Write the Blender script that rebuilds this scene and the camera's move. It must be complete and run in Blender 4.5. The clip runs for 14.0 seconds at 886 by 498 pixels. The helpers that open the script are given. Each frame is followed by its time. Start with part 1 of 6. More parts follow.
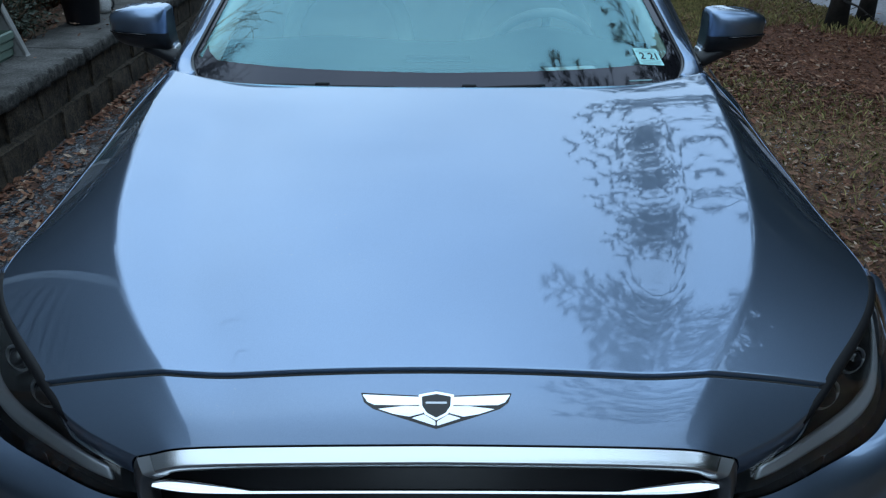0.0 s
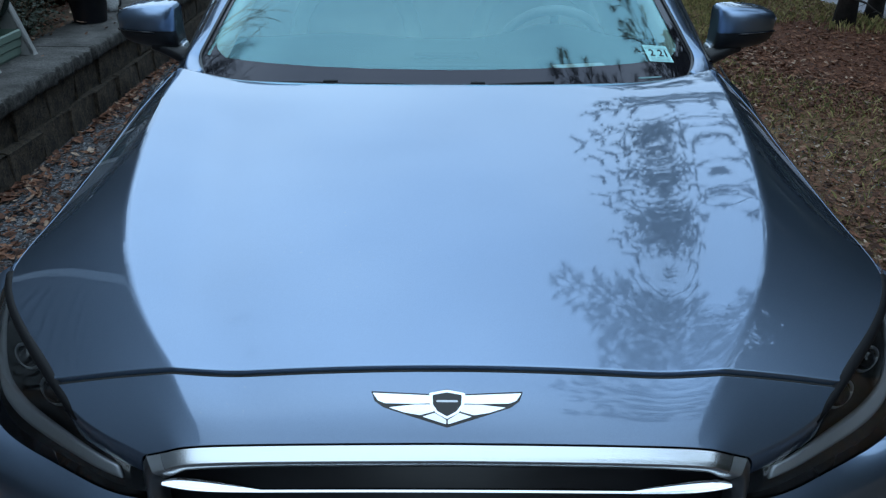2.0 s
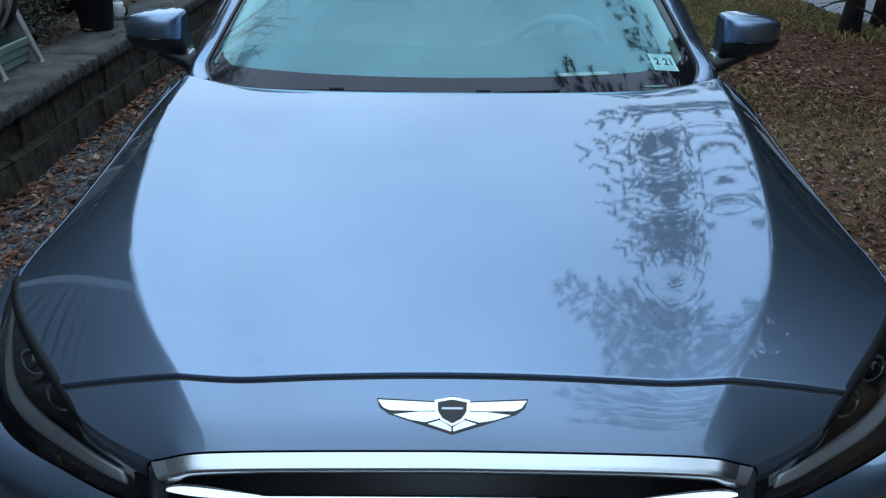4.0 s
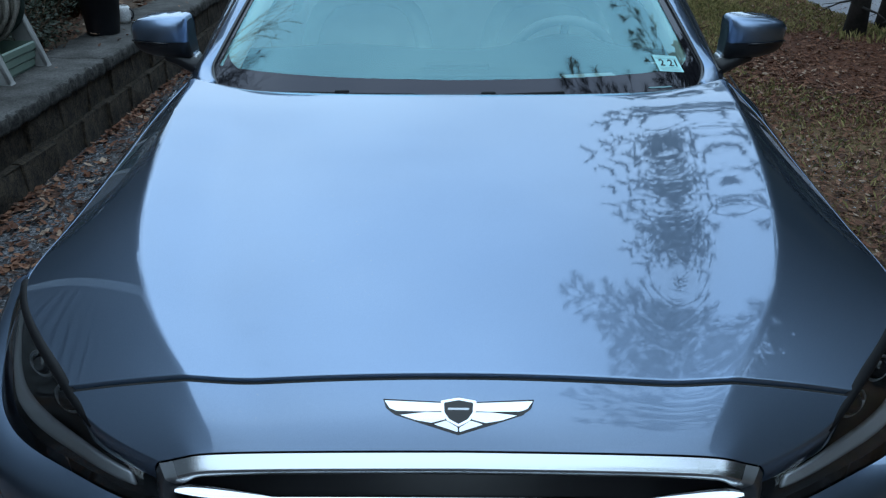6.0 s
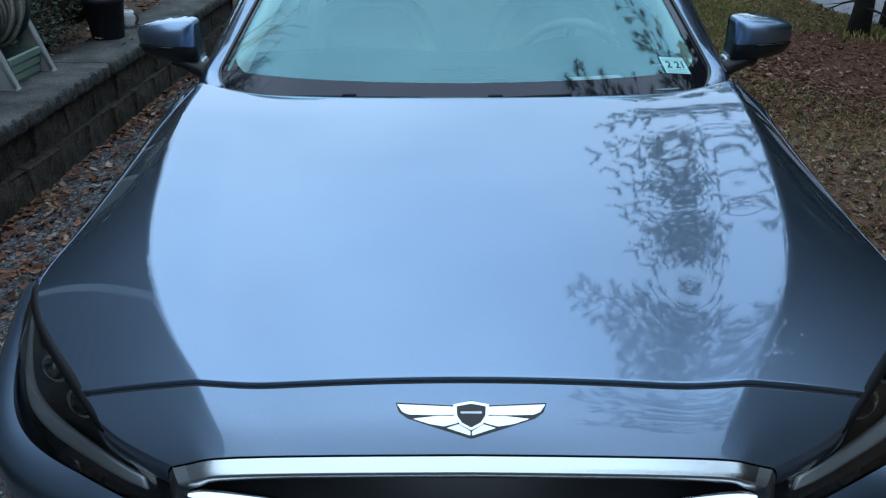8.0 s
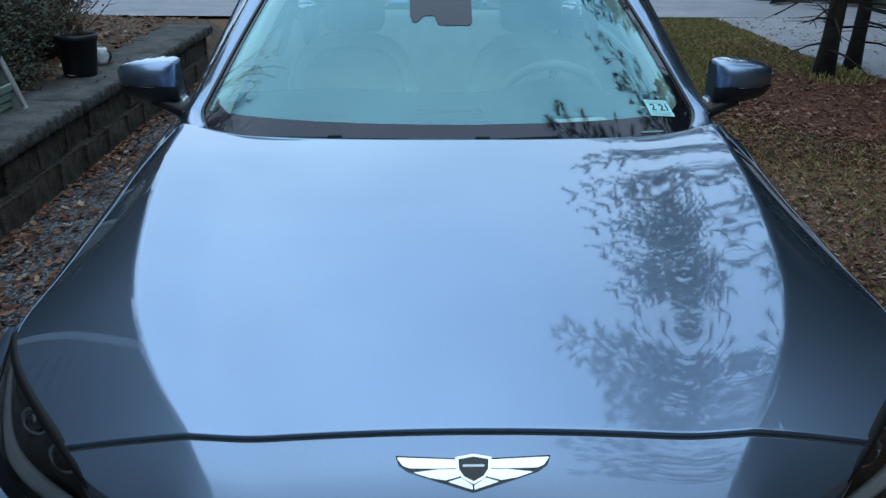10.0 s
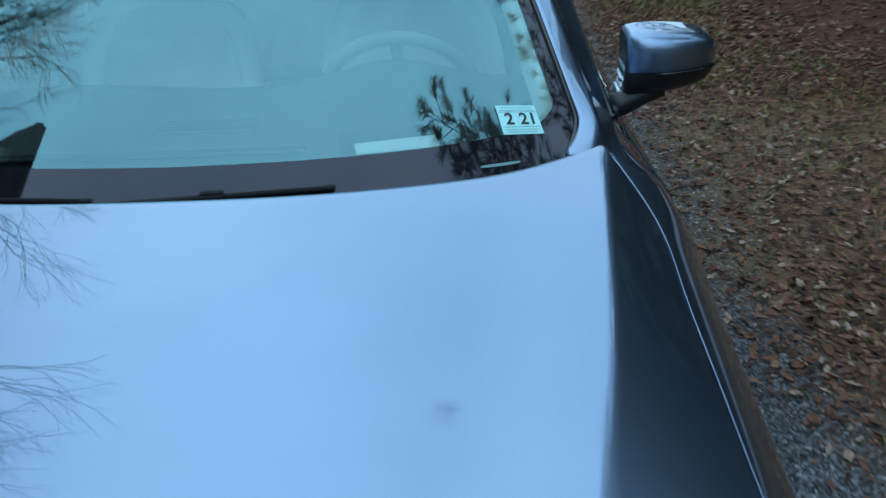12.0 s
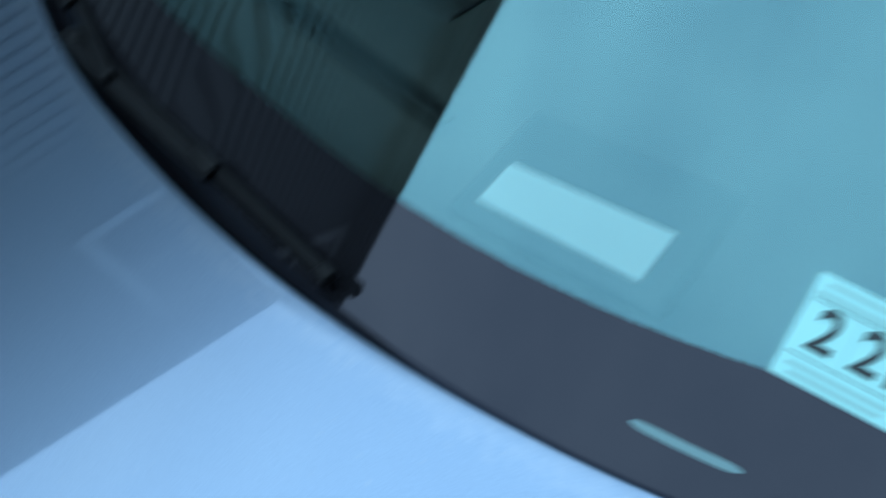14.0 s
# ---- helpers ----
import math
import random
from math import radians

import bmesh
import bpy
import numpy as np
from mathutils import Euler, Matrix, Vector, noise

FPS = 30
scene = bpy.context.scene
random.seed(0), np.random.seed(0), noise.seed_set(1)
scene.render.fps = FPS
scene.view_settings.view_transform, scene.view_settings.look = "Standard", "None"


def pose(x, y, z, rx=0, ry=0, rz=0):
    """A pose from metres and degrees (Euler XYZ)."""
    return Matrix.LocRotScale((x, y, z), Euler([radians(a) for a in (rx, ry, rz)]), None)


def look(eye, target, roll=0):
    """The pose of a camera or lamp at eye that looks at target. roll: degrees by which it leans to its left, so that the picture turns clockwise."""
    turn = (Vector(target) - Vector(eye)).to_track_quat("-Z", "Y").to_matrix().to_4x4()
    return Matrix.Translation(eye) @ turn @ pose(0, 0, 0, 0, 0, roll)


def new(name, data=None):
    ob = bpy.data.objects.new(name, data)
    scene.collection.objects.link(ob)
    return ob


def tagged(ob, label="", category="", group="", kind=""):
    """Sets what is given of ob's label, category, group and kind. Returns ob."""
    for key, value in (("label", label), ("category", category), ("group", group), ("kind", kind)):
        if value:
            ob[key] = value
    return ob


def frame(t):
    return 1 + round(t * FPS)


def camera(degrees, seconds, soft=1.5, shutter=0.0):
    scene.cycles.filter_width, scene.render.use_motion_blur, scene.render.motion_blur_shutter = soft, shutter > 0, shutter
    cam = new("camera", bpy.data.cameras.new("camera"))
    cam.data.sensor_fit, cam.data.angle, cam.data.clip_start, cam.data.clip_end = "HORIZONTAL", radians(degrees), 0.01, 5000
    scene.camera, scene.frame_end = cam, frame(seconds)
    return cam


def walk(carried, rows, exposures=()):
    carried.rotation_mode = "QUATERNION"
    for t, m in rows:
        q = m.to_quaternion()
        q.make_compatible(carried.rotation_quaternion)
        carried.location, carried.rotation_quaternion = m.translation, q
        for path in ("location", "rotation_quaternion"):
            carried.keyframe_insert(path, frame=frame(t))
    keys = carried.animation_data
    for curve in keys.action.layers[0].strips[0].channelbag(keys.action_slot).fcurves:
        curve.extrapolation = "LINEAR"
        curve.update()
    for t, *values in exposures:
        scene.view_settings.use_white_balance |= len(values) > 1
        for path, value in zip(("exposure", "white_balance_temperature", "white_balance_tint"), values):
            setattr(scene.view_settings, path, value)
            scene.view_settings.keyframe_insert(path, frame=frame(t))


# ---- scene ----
# the camera's walk: t, x, y, z, then the turn in degrees about x, y and z
cam = camera(53.69, 14.0, soft=1.25, shutter=0.6)
PATH = [
    (0.0, 0.0015, -1.1027, 1.6211, 65.108, -0.341, -0.213),
    (0.5, 0.0013, -1.1011, 1.6187, 65.009, -0.222, -0.266),
    (1.0, -0.0014, -1.0977, 1.6160, 64.890, -0.135, -0.244),
    (1.5, -0.0038, -1.0979, 1.6165, 64.947, -0.131, -0.076),
    (2.0, -0.0062, -1.0956, 1.6164, 65.001, -0.167, 0.127),
    (2.5, -0.0103, -1.0959, 1.6140, 64.534, -0.124, 0.965),
    (3.0, -0.0106, -1.0964, 1.6154, 64.991, -0.274, 0.441),
    (5.5, -0.0067, -1.1019, 1.6147, 65.696, -0.118, 0.575),
    (6.0, -0.0091, -1.1037, 1.6162, 65.685, 0.083, 0.708),
    (6.5, -0.0123, -1.1041, 1.6150, 65.753, 0.011, 0.466),
    (7.0, -0.0116, -1.1041, 1.6161, 65.568, 0.185, 0.445),
    (9.4, -0.0494, -1.1016, 1.6209, 67.230, 0.472, 1.131),
    (9.5, -0.0510, -1.0992, 1.6183, 67.392, 0.642, 0.725),
    (10.0, -0.0722, -1.0698, 1.6235, 68.196, -0.306, -1.108),
    (10.5, -0.0243, -0.9740, 1.6463, 67.331, 0.786, -2.816),
    (11.0, 0.1928, -0.7229, 1.6665, 66.054, 3.744, 0.976),
    (11.4, 0.3554, -0.4807, 1.6563, 64.413, 2.018, 0.147),
    (11.5, 0.3921, -0.4087, 1.6489, 63.977, 2.791, -0.386),
    (12.0, 0.5352, -0.0639, 1.6180, 61.784, 2.380, 0.939),
    (12.1, 0.5728, 0.0266, 1.6051, 61.272, 2.590, 2.719),
    (12.5, 0.7883, 0.2701, 1.5691, 58.561, 2.359, 11.345),
    (12.7, 0.7817, 0.3886, 1.6126, 54.036, 2.717, 13.663),
    (13.0, 0.7793, 0.6221, 1.5959, 52.095, -1.297, 18.157),
    (13.3, 0.7798, 0.8770, 1.6296, 48.422, 1.287, 25.664),
    (13.5, 0.8147, 1.0064, 1.6060, 49.096, 2.868, 33.120),
    (13.6, 0.8228, 1.0641, 1.5975, 48.392, 4.526, 36.668),
    (14.0, 0.7611, 1.1753, 1.5436, 40.660, 8.699, 51.910),
]
EXPOSURES = [(0.0, -0.06, 6500, 16), (9.5, -0.02, 6500, 15), (11.0, -0.1, 6350, 16), (11.6, -0.1, 6100, 11), (12.1, 0.05, 6200, 8), (12.5, 0.14, 6250, 6), (14.0, 0.22, 6200, 6)]
walk(cam, [(t, pose(x, y, z, rx, ry, rz)) for t, x, y, z, rx, ry, rz in PATH], EXPOSURES)

# ---- world and light: an overcast late afternoon ----
SUN_EL, SUN_AZ = 32.0, -100.0
world = bpy.data.worlds.new("overcast_sky")
scene.world = world
world.use_nodes = True
wn, wl = world.node_tree.nodes, world.node_tree.links
wn.clear()
w_out = wn.new("ShaderNodeOutputWorld")
w_bg = wn.new("ShaderNodeBackground")
w_sky = wn.new("ShaderNodeTexSky")
w_sky.sky_type = "NISHITA"
w_sky.sun_disc = False
w_sky.sun_elevation = radians(SUN_EL)
w_sky.sun_rotation = radians(SUN_AZ)
w_sky.air_density, w_sky.dust_density, w_sky.ozone_density = 1.0, 4.0, 1.0
w_co = wn.new("ShaderNodeTexCoord")
w_map = wn.new("ShaderNodeMapping")
w_map.inputs["Scale"].default_value = (1.0, 1.0, 2.2)
w_noise = wn.new("ShaderNodeTexNoise")
w_noise.inputs["Scale"].default_value = 1.6
w_noise.inputs["Detail"].default_value = 5.0
w_noise.inputs["Roughness"].default_value = 0.5
w_ramp = wn.new("ShaderNodeValToRGB")
w_ramp.color_ramp.elements[0].position, w_ramp.color_ramp.elements[0].color = 0.32, (9.8, 14.8, 19.2, 1)
w_ramp.color_ramp.elements[1].position, w_ramp.color_ramp.elements[1].color = 0.68, (16.2, 22.6, 26.8, 1)
w_mix = wn.new("ShaderNodeMix")
w_mix.data_type = "RGBA"
w_mix.inputs[0].default_value = 0.86
wl.new(w_co.outputs["Generated"], w_map.inputs["Vector"])
wl.new(w_map.outputs["Vector"], w_noise.inputs["Vector"])
wl.new(w_noise.outputs["Fac"], w_ramp.inputs["Fac"])
wl.new(w_sky.outputs["Color"], w_mix.inputs[6])
wl.new(w_ramp.outputs["Color"], w_mix.inputs[7])
# an overcast sky is darker towards the horizon
w_sep = wn.new("ShaderNodeSeparateXYZ")
w_rise = wn.new("ShaderNodeMapRange")
w_rise.interpolation_type = "SMOOTHSTEP"
for w_key, w_val in (("From Min", 0.2), ("From Max", 0.8), ("To Min", 0.74), ("To Max", 1.06)):
    w_rise.inputs[w_key].default_value = w_val
w_dim = wn.new("ShaderNodeVectorMath")
w_dim.operation = "SCALE"
wl.new(w_co.outputs["Generated"], w_sep.inputs[0])
wl.new(w_sep.outputs["Z"], w_rise.inputs["Value"])
wl.new(w_mix.outputs[2], w_dim.inputs[0])
wl.new(w_rise.outputs["Result"], w_dim.inputs["Scale"])
wl.new(w_dim.outputs["Vector"], w_bg.inputs["Color"])
w_bg.inputs["Strength"].default_value = 0.10
wl.new(w_bg.outputs["Background"], w_out.inputs["Surface"])

sun = new("sun", bpy.data.lights.new("sun", "SUN"))
sun.data.energy, sun.data.angle, sun.data.color = 0.4, radians(12), (1.0, 0.95, 0.9)
sun.matrix_world = look((0, 0, 30), Vector((0, 0, 30)) - Vector((math.sin(radians(SUN_AZ)) * math.cos(radians(SUN_EL)), math.cos(radians(SUN_AZ)) * math.cos(radians(SUN_EL)), math.sin(radians(SUN_EL)))))


# ---- materials ----
def mat(name, color=(0.5, 0.5, 0.5), rough=0.5, metal=0.0, spec=0.5):
    m = bpy.data.materials.new(name)
    m.use_nodes = True
    b = m.node_tree.nodes["Principled BSDF"]
    b.inputs["Base Color"].default_value = (*color, 1)
    b.inputs["Roughness"].default_value = rough
    b.inputs["Metallic"].default_value = metal
    b.inputs["Specular IOR Level"].default_value = spec
    return m


def bsdf(m):
    return m.node_tree.nodes["Principled BSDF"]


def node(m, kind, **inputs):
    n = m.node_tree.nodes.new(kind)
    for key, value in inputs.items():
        n.inputs[key.replace("_", " ")].default_value = value
    return n


def link(m, a, b):
    m.node_tree.links.new(a, b)


def ramp(m, fac, stops):
    n = m.node_tree.nodes.new("ShaderNodeValToRGB")
    e = n.color_ramp.elements
    while len(e) < len(stops):
        e.new(0.5)
    for k, (p, c) in enumerate(stops):
        e[k].position, e[k].color = p, (*c, 1)
    link(m, fac, n.inputs["Fac"])
    return n


def noise_tex(m, scale, detail=4.0, rough=0.55, vec=None):
    n = node(m, "ShaderNodeTexNoise", Scale=scale, Detail=detail, Roughness=rough)
    co = vec or node(m, "ShaderNodeTexCoord").outputs["Object"]
    link(m, co, n.inputs["Vector"])
    return n


def mixc(m, fac, a, b, mode="MIX"):
    n = m.node_tree.nodes.new("ShaderNodeMix")
    n.data_type, n.blend_type = "RGBA", mode
    for sock, v in ((n.inputs[0], fac), (n.inputs[6], a), (n.inputs[7], b)):
        if isinstance(v, bpy.types.NodeSocket):
            link(m, v, sock)
        else:
            sock.default_value = v if isinstance(v, float) else (*v, 1)
    return n.outputs[2]


def bump(m, height, strength=0.3, distance=0.01):
    n = node(m, "ShaderNodeBump", Strength=strength, Distance=distance)
    link(m, height, n.inputs["Height"])
    link(m, n.outputs["Normal"], bsdf(m).inputs["Normal"])
    return n


def varied(name, dark, light, rough=0.8, scale=6.0, fine=60.0, bump_mm=4.0, metal=0.0, spec=0.4, grain=0.4):
    """A surface that varies at two scales."""
    m = mat(name, light, rough, metal, spec)
    a, b = noise_tex(m, scale), noise_tex(m, fine, 6.0, 0.65)
    mid = tuple((x + y) / 2 for x, y in zip(dark, light))
    c1 = ramp(m, a.outputs["Fac"], [(0.3, dark), (0.5, mid), (0.7, light)]).outputs["Color"]
    c2 = ramp(m, b.outputs["Fac"], [(0.3, (1 - grain,) * 3), (0.7, (1 + 0.7 * grain,) * 3)]).outputs["Color"]
    link(m, mixc(m, 1.0, c1, c2, "MULTIPLY"), bsdf(m).inputs["Base Color"])
    if bump_mm:
        bump(m, b.outputs["Fac"], 0.6, bump_mm / 1000)
    return m


def car_paint():
    """Blue-grey metallic base under a clear coat: a sharp and a broad sheen of the flakes, dust and smears."""
    m = mat("blue_grey_metallic_paint", (0.14, 0.22, 0.33), 0.10, 1.0)
    b = bsdf(m)
    nt = m.node_tree
    flake = noise_tex(m, 900.0, 2.0, 0.8)
    dust = noise_tex(m, 5.0, 6.0, 0.6)
    base = ramp(m, flake.outputs["Fac"], [(0.3, (0.166, 0.228, 0.325)), (0.7, (0.212, 0.285, 0.398))]).outputs["Color"]
    d = ramp(m, dust.outputs["Fac"], [(0.45, (0, 0, 0)), (0.85, (0.08, 0.08, 0.08))]).outputs["Color"]
    speck = noise_tex(m, 160.0, 2.0, 0.5)
    grime = noise_tex(m, 2.2, 4.0, 0.6)
    dots = ramp(m, speck.outputs["Fac"], [(0.70, (0, 0, 0)), (0.77, (0.6, 0.6, 0.6))]).outputs["Color"]
    spread = ramp(m, grime.outputs["Fac"], [(0.45, (0, 0, 0)), (0.65, (1, 1, 1))]).outputs["Color"]
    skin = mixc(m, mixc(m, 1.0, dots, spread, "MULTIPLY"), mixc(m, d, base, (0.2, 0.22, 0.24)), (0.36, 0.36, 0.35))
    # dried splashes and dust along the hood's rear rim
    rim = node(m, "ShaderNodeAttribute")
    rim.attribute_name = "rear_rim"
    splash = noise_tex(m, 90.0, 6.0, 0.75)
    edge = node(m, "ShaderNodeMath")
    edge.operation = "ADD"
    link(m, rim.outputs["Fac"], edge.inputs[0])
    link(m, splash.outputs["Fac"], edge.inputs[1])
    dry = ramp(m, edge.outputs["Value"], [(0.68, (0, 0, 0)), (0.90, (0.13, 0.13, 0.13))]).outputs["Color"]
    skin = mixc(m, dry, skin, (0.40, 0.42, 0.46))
    b2 = nt.nodes.new("ShaderNodeBsdfPrincipled")
    for n, rough in ((b, 0.016), (b2, 0.42)):
        n.inputs["Metallic"].default_value = 1.0
        n.inputs["Roughness"].default_value = rough
        n.inputs["Coat Weight"].default_value = 1.0
        n.inputs["Coat IOR"].default_value = 1.5
        link(m, mixc(m, 1.0, skin, (0.74,) * 3 if n == b else (1.18,) * 3, "MULTIPLY"), n.inputs["Base Color"])
        n.inputs["Coat Roughness"].default_value = 0.0
    mx = nt.nodes.new("ShaderNodeMixShader")
    # the clear coat's mirror image gains at flat angles
    lw = node(m, "ShaderNodeLayerWeight", Blend=0.5)
    share = node(m, "ShaderNodeMapRange")
    share.inputs["From Min"].default_value, share.inputs["From Max"].default_value = 0.22, 0.62
    share.inputs["To Min"].default_value, share.inputs["To Max"].default_value = 0.87, 0.50
    link(m, lw.outputs["Facing"], share.inputs["Value"])
    link(m, share.outputs["Result"], mx.inputs["Fac"])
    link(m, b.outputs["BSDF"], mx.inputs[1])
    link(m, b2.outputs["BSDF"], mx.inputs[2])
    link(m, mx.outputs["Shader"], nt.nodes["Material Output"].inputs["Surface"])
    return m


def coated_glass(name, tint, gloss, share):
    """A thin pane: what is behind it shows through, tinted; the coat mirrors the sky."""
    m = bpy.data.materials.new(name)
    m.use_nodes = True
    nt = m.node_tree
    nt.nodes.clear()
    out = nt.nodes.new("ShaderNodeOutputMaterial")
    tr = node(m, "ShaderNodeBsdfTransparent", Color=(*tint, 1))
    gl = node(m, "ShaderNodeBsdfGlossy", Color=(*gloss, 1), Roughness=0.01)
    fr = node(m, "ShaderNodeFresnel", IOR=1.5)
    mul = nt.nodes.new("ShaderNodeMath")
    mul.operation, mul.use_clamp = "ADD", True
    mul.inputs[1].default_value = share
    mx = nt.nodes.new("ShaderNodeMixShader")
    link(m, fr.outputs["Fac"], mul.inputs[0])
    link(m, mul.outputs["Value"], mx.inputs["Fac"])
    link(m, tr.outputs["BSDF"], mx.inputs[1])
    link(m, gl.outputs["BSDF"], mx.inputs[2])
    link(m, mx.outputs["Shader"], out.inputs["Surface"])
    return m


PAINT = car_paint()
CHROME = mat("chrome", (0.82, 0.83, 0.84), 0.10, 1.0)
POLISHED = mat("polished_trim", (0.66, 0.68, 0.71), 0.24, 1.0)
SATIN = mat("satin_chrome", (0.55, 0.57, 0.6), 0.36, 1.0)
SHADED_SATIN = mat("shaded_satin_chrome", (0.22, 0.23, 0.25), 0.34, 1.0)
BLACK = mat("black_plastic", (0.012, 0.012, 0.014), 0.45)
GLOSS_BLACK = mat("gloss_black", (0.008, 0.008, 0.01), 0.08)
WIPER = mat("matt_black_steel", (0.005, 0.005, 0.006), 0.6, 0.0, 0.15)
RUBBER = varied("rubber", (0.01, 0.01, 0.01), (0.02, 0.02, 0.02), 0.75, 20, 200, 0.5)
FRIT = mat("black_glass_border", (0.008, 0.008, 0.010), 0.03, 0.0, 0.5)
bsdf(FRIT).inputs["Specular Tint"].default_value = (0.80, 0.80, 1.0, 1)
WINDSCREEN = coated_glass("windscreen_glass", (0.74, 0.86, 0.82), (0.46, 0.88, 0.98), 0.135)
SIDE_GLASS = coated_glass("side_glass", (0.35, 0.45, 0.42), (0.8, 0.95, 1.0), 0.03)
LENS_GLASS = coated_glass("lamp_lens", (0.9, 0.92, 0.92), (1.0, 1.0, 1.0), 0.0)
MIRROR = mat("mirror_glass", (0.8, 0.82, 0.84), 0.01, 1.0)
LINING = varied("pale_lining", (0.72, 0.73, 0.66), (0.8, 0.8, 0.74), 0.9, 12, 180, 0.1, grain=0.1)
CABIN = varied("beige_leather", (0.6, 0.59, 0.55), (0.7, 0.68, 0.63), 0.55, 12, 180, 0.3, grain=0.1)
WHEEL = varied("grey_leather", (0.2, 0.2, 0.2), (0.27, 0.27, 0.27), 0.5, 12, 180, 0.3, grain=0.1)
DASH = varied("dark_dashboard_plastic", (0.05, 0.05, 0.051), (0.064, 0.064, 0.064), 0.6, 15, 250, 0.1, grain=0.06)
LAMP_DARK = mat("lamp_housing", (0.012, 0.013, 0.015), 0.2)
LAMP_STRIP = mat("lamp_strip", (0.42, 0.43, 0.46), 0.25, 0.4)
# white paper coloured with the tint of a pane in front of it
STICKER = mat("glass_tinted_paper", (0.4, 0.78, 0.78), 0.5)
INK = mat("black_ink", (0.02, 0.03, 0.035), 0.6)
GREEN_INK = mat("green_ink", (0.31, 0.56, 0.56), 0.6)
CONCRETE = varied("concrete_cap", (0.0224, 0.0208, 0.0184), (0.092, 0.088, 0.084), 0.9, 6, 80, 7, grain=0.75)
BLOCK = varied("weathered_block", (0.008, 0.006, 0.004), (0.074, 0.054, 0.036), 0.95, 16, 70, 22, grain=0.9)
CAP_FRONT = varied("dark_cap_front", (0.012, 0.011, 0.010), (0.075, 0.07, 0.064), 0.95, 14, 70, 14, grain=0.85)
BARK = varied("pine_bark", (0.006, 0.005, 0.004), (0.024, 0.019, 0.016), 0.95, 8, 50, 10)
NEEDLES = varied("pine_needles", (0.02, 0.045, 0.02), (0.05, 0.09, 0.035), 0.7, 4, 40, 0)
TWIG = varied("bare_twig", (0.03, 0.026, 0.022), (0.07, 0.06, 0.05), 0.9, 8, 60, 2)
SIDING = varied("grey_siding", (0.16, 0.17, 0.176), (0.20, 0.21, 0.216), 0.6, 2, 40, 1, grain=0.1)
TRIM = mat("white_trim", (0.7, 0.7, 0.68), 0.5)
ROOFING = varied("roof_shingle", (0.05, 0.05, 0.05), (0.1, 0.1, 0.1), 0.9, 4, 40, 4)
ASPHALT = varied("asphalt", (0.2, 0.2, 0.22), (0.28, 0.28, 0.305), 0.8, 1.5, 60, 1)
KERB = varied("kerb_stone", (0.25, 0.25, 0.24), (0.4, 0.4, 0.38), 0.9, 3, 50, 3)


# ---- mesh helpers ----
def part(name, bm, material, parent=None, label="", smooth=True):
    me = bpy.data.meshes.new(name)
    if smooth:
        for f in bm.faces:
            f.smooth = True
    bm.to_mesh(me)
    bm.free()
    me.materials.append(material)
    ob = new(name, me)
    ob.parent = parent
    if label:
        tagged(ob, label)
    return ob


def empty(name, m, label, category, group="", kind=""):
    ob = new(name)
    ob.matrix_basis = m
    return tagged(ob, label, category, group, kind)


def spline(knots, pts, u):
    """A natural cubic through pts at knots."""
    k, p = np.asarray(knots, float), np.asarray(pts, float)
    n, h = len(k), np.diff(k)
    a, r = np.eye(n), np.zeros_like(p)
    for i in range(1, n - 1):
        a[i, i - 1:i + 2] = h[i - 1], 2 * (h[i - 1] + h[i]), h[i]
        r[i] = 6 * ((p[i + 1] - p[i]) / h[i] - (p[i] - p[i - 1]) / h[i - 1])
    s = np.linalg.solve(a, r)
    i = min(max(int(np.searchsorted(k, u) - 1), 0), n - 2)
    t, w = u - k[i], h[i]
    b = (p[i + 1] - p[i]) / w - w * (2 * s[i] + s[i + 1]) / 6
    return p[i] + t * b + t * t * s[i] / 2 + t ** 3 * (s[i + 1] - s[i]) / (6 * w)


def grid(rows, bm=None, close=False):
    """A sheet through rows of points."""
    bm = bm or bmesh.new()
    v = [[bm.verts.new(p) for p in row] for row in rows]
    for a, b in zip(v, v[1:]):
        n = len(a)
        for i in range(n if close else n - 1):
            j = (i + 1) % n
            if len({a[i], a[j], b[j], b[i]}) == 4:
                bm.faces.new((a[i], a[j], b[j], b[i]))
    return bm


def thick(bm, depth):
    """Gives a sheet thickness, away from its normals."""
    bm.normal_update()
    bmesh.ops.solidify(bm, geom=bm.faces[:], thickness=depth)
    return bm


def tube(points, radius, sides=8, bm=None, taper=None):
    bm = bm or bmesh.new()
    pts = [Vector(p) for p in points]
    rows = []
    side = None
    for i, p in enumerate(pts):
        d = (pts[min(i + 1, len(pts) - 1)] - pts[max(i - 1, 0)]).normalized()
        if side is None:
            side = d.orthogonal().normalized()
        side = (side - d * side.dot(d)).normalized()
        up = d.cross(side)
        r = radius * (taper[i] if taper else 1)
        rows.append([p + r * (math.cos(a) * side + math.sin(a) * up) for a in (2 * math.pi * k / sides for k in range(sides))])
    v = [[bm.verts.new(q) for q in row] for row in rows]
    for a, b in zip(v, v[1:]):
        for k in range(sides):
            bm.faces.new((a[k], a[(k + 1) % sides], b[(k + 1) % sides], b[k]))
    bm.faces.new(v[0][::-1])
    bm.faces.new(v[-1])
    return bm


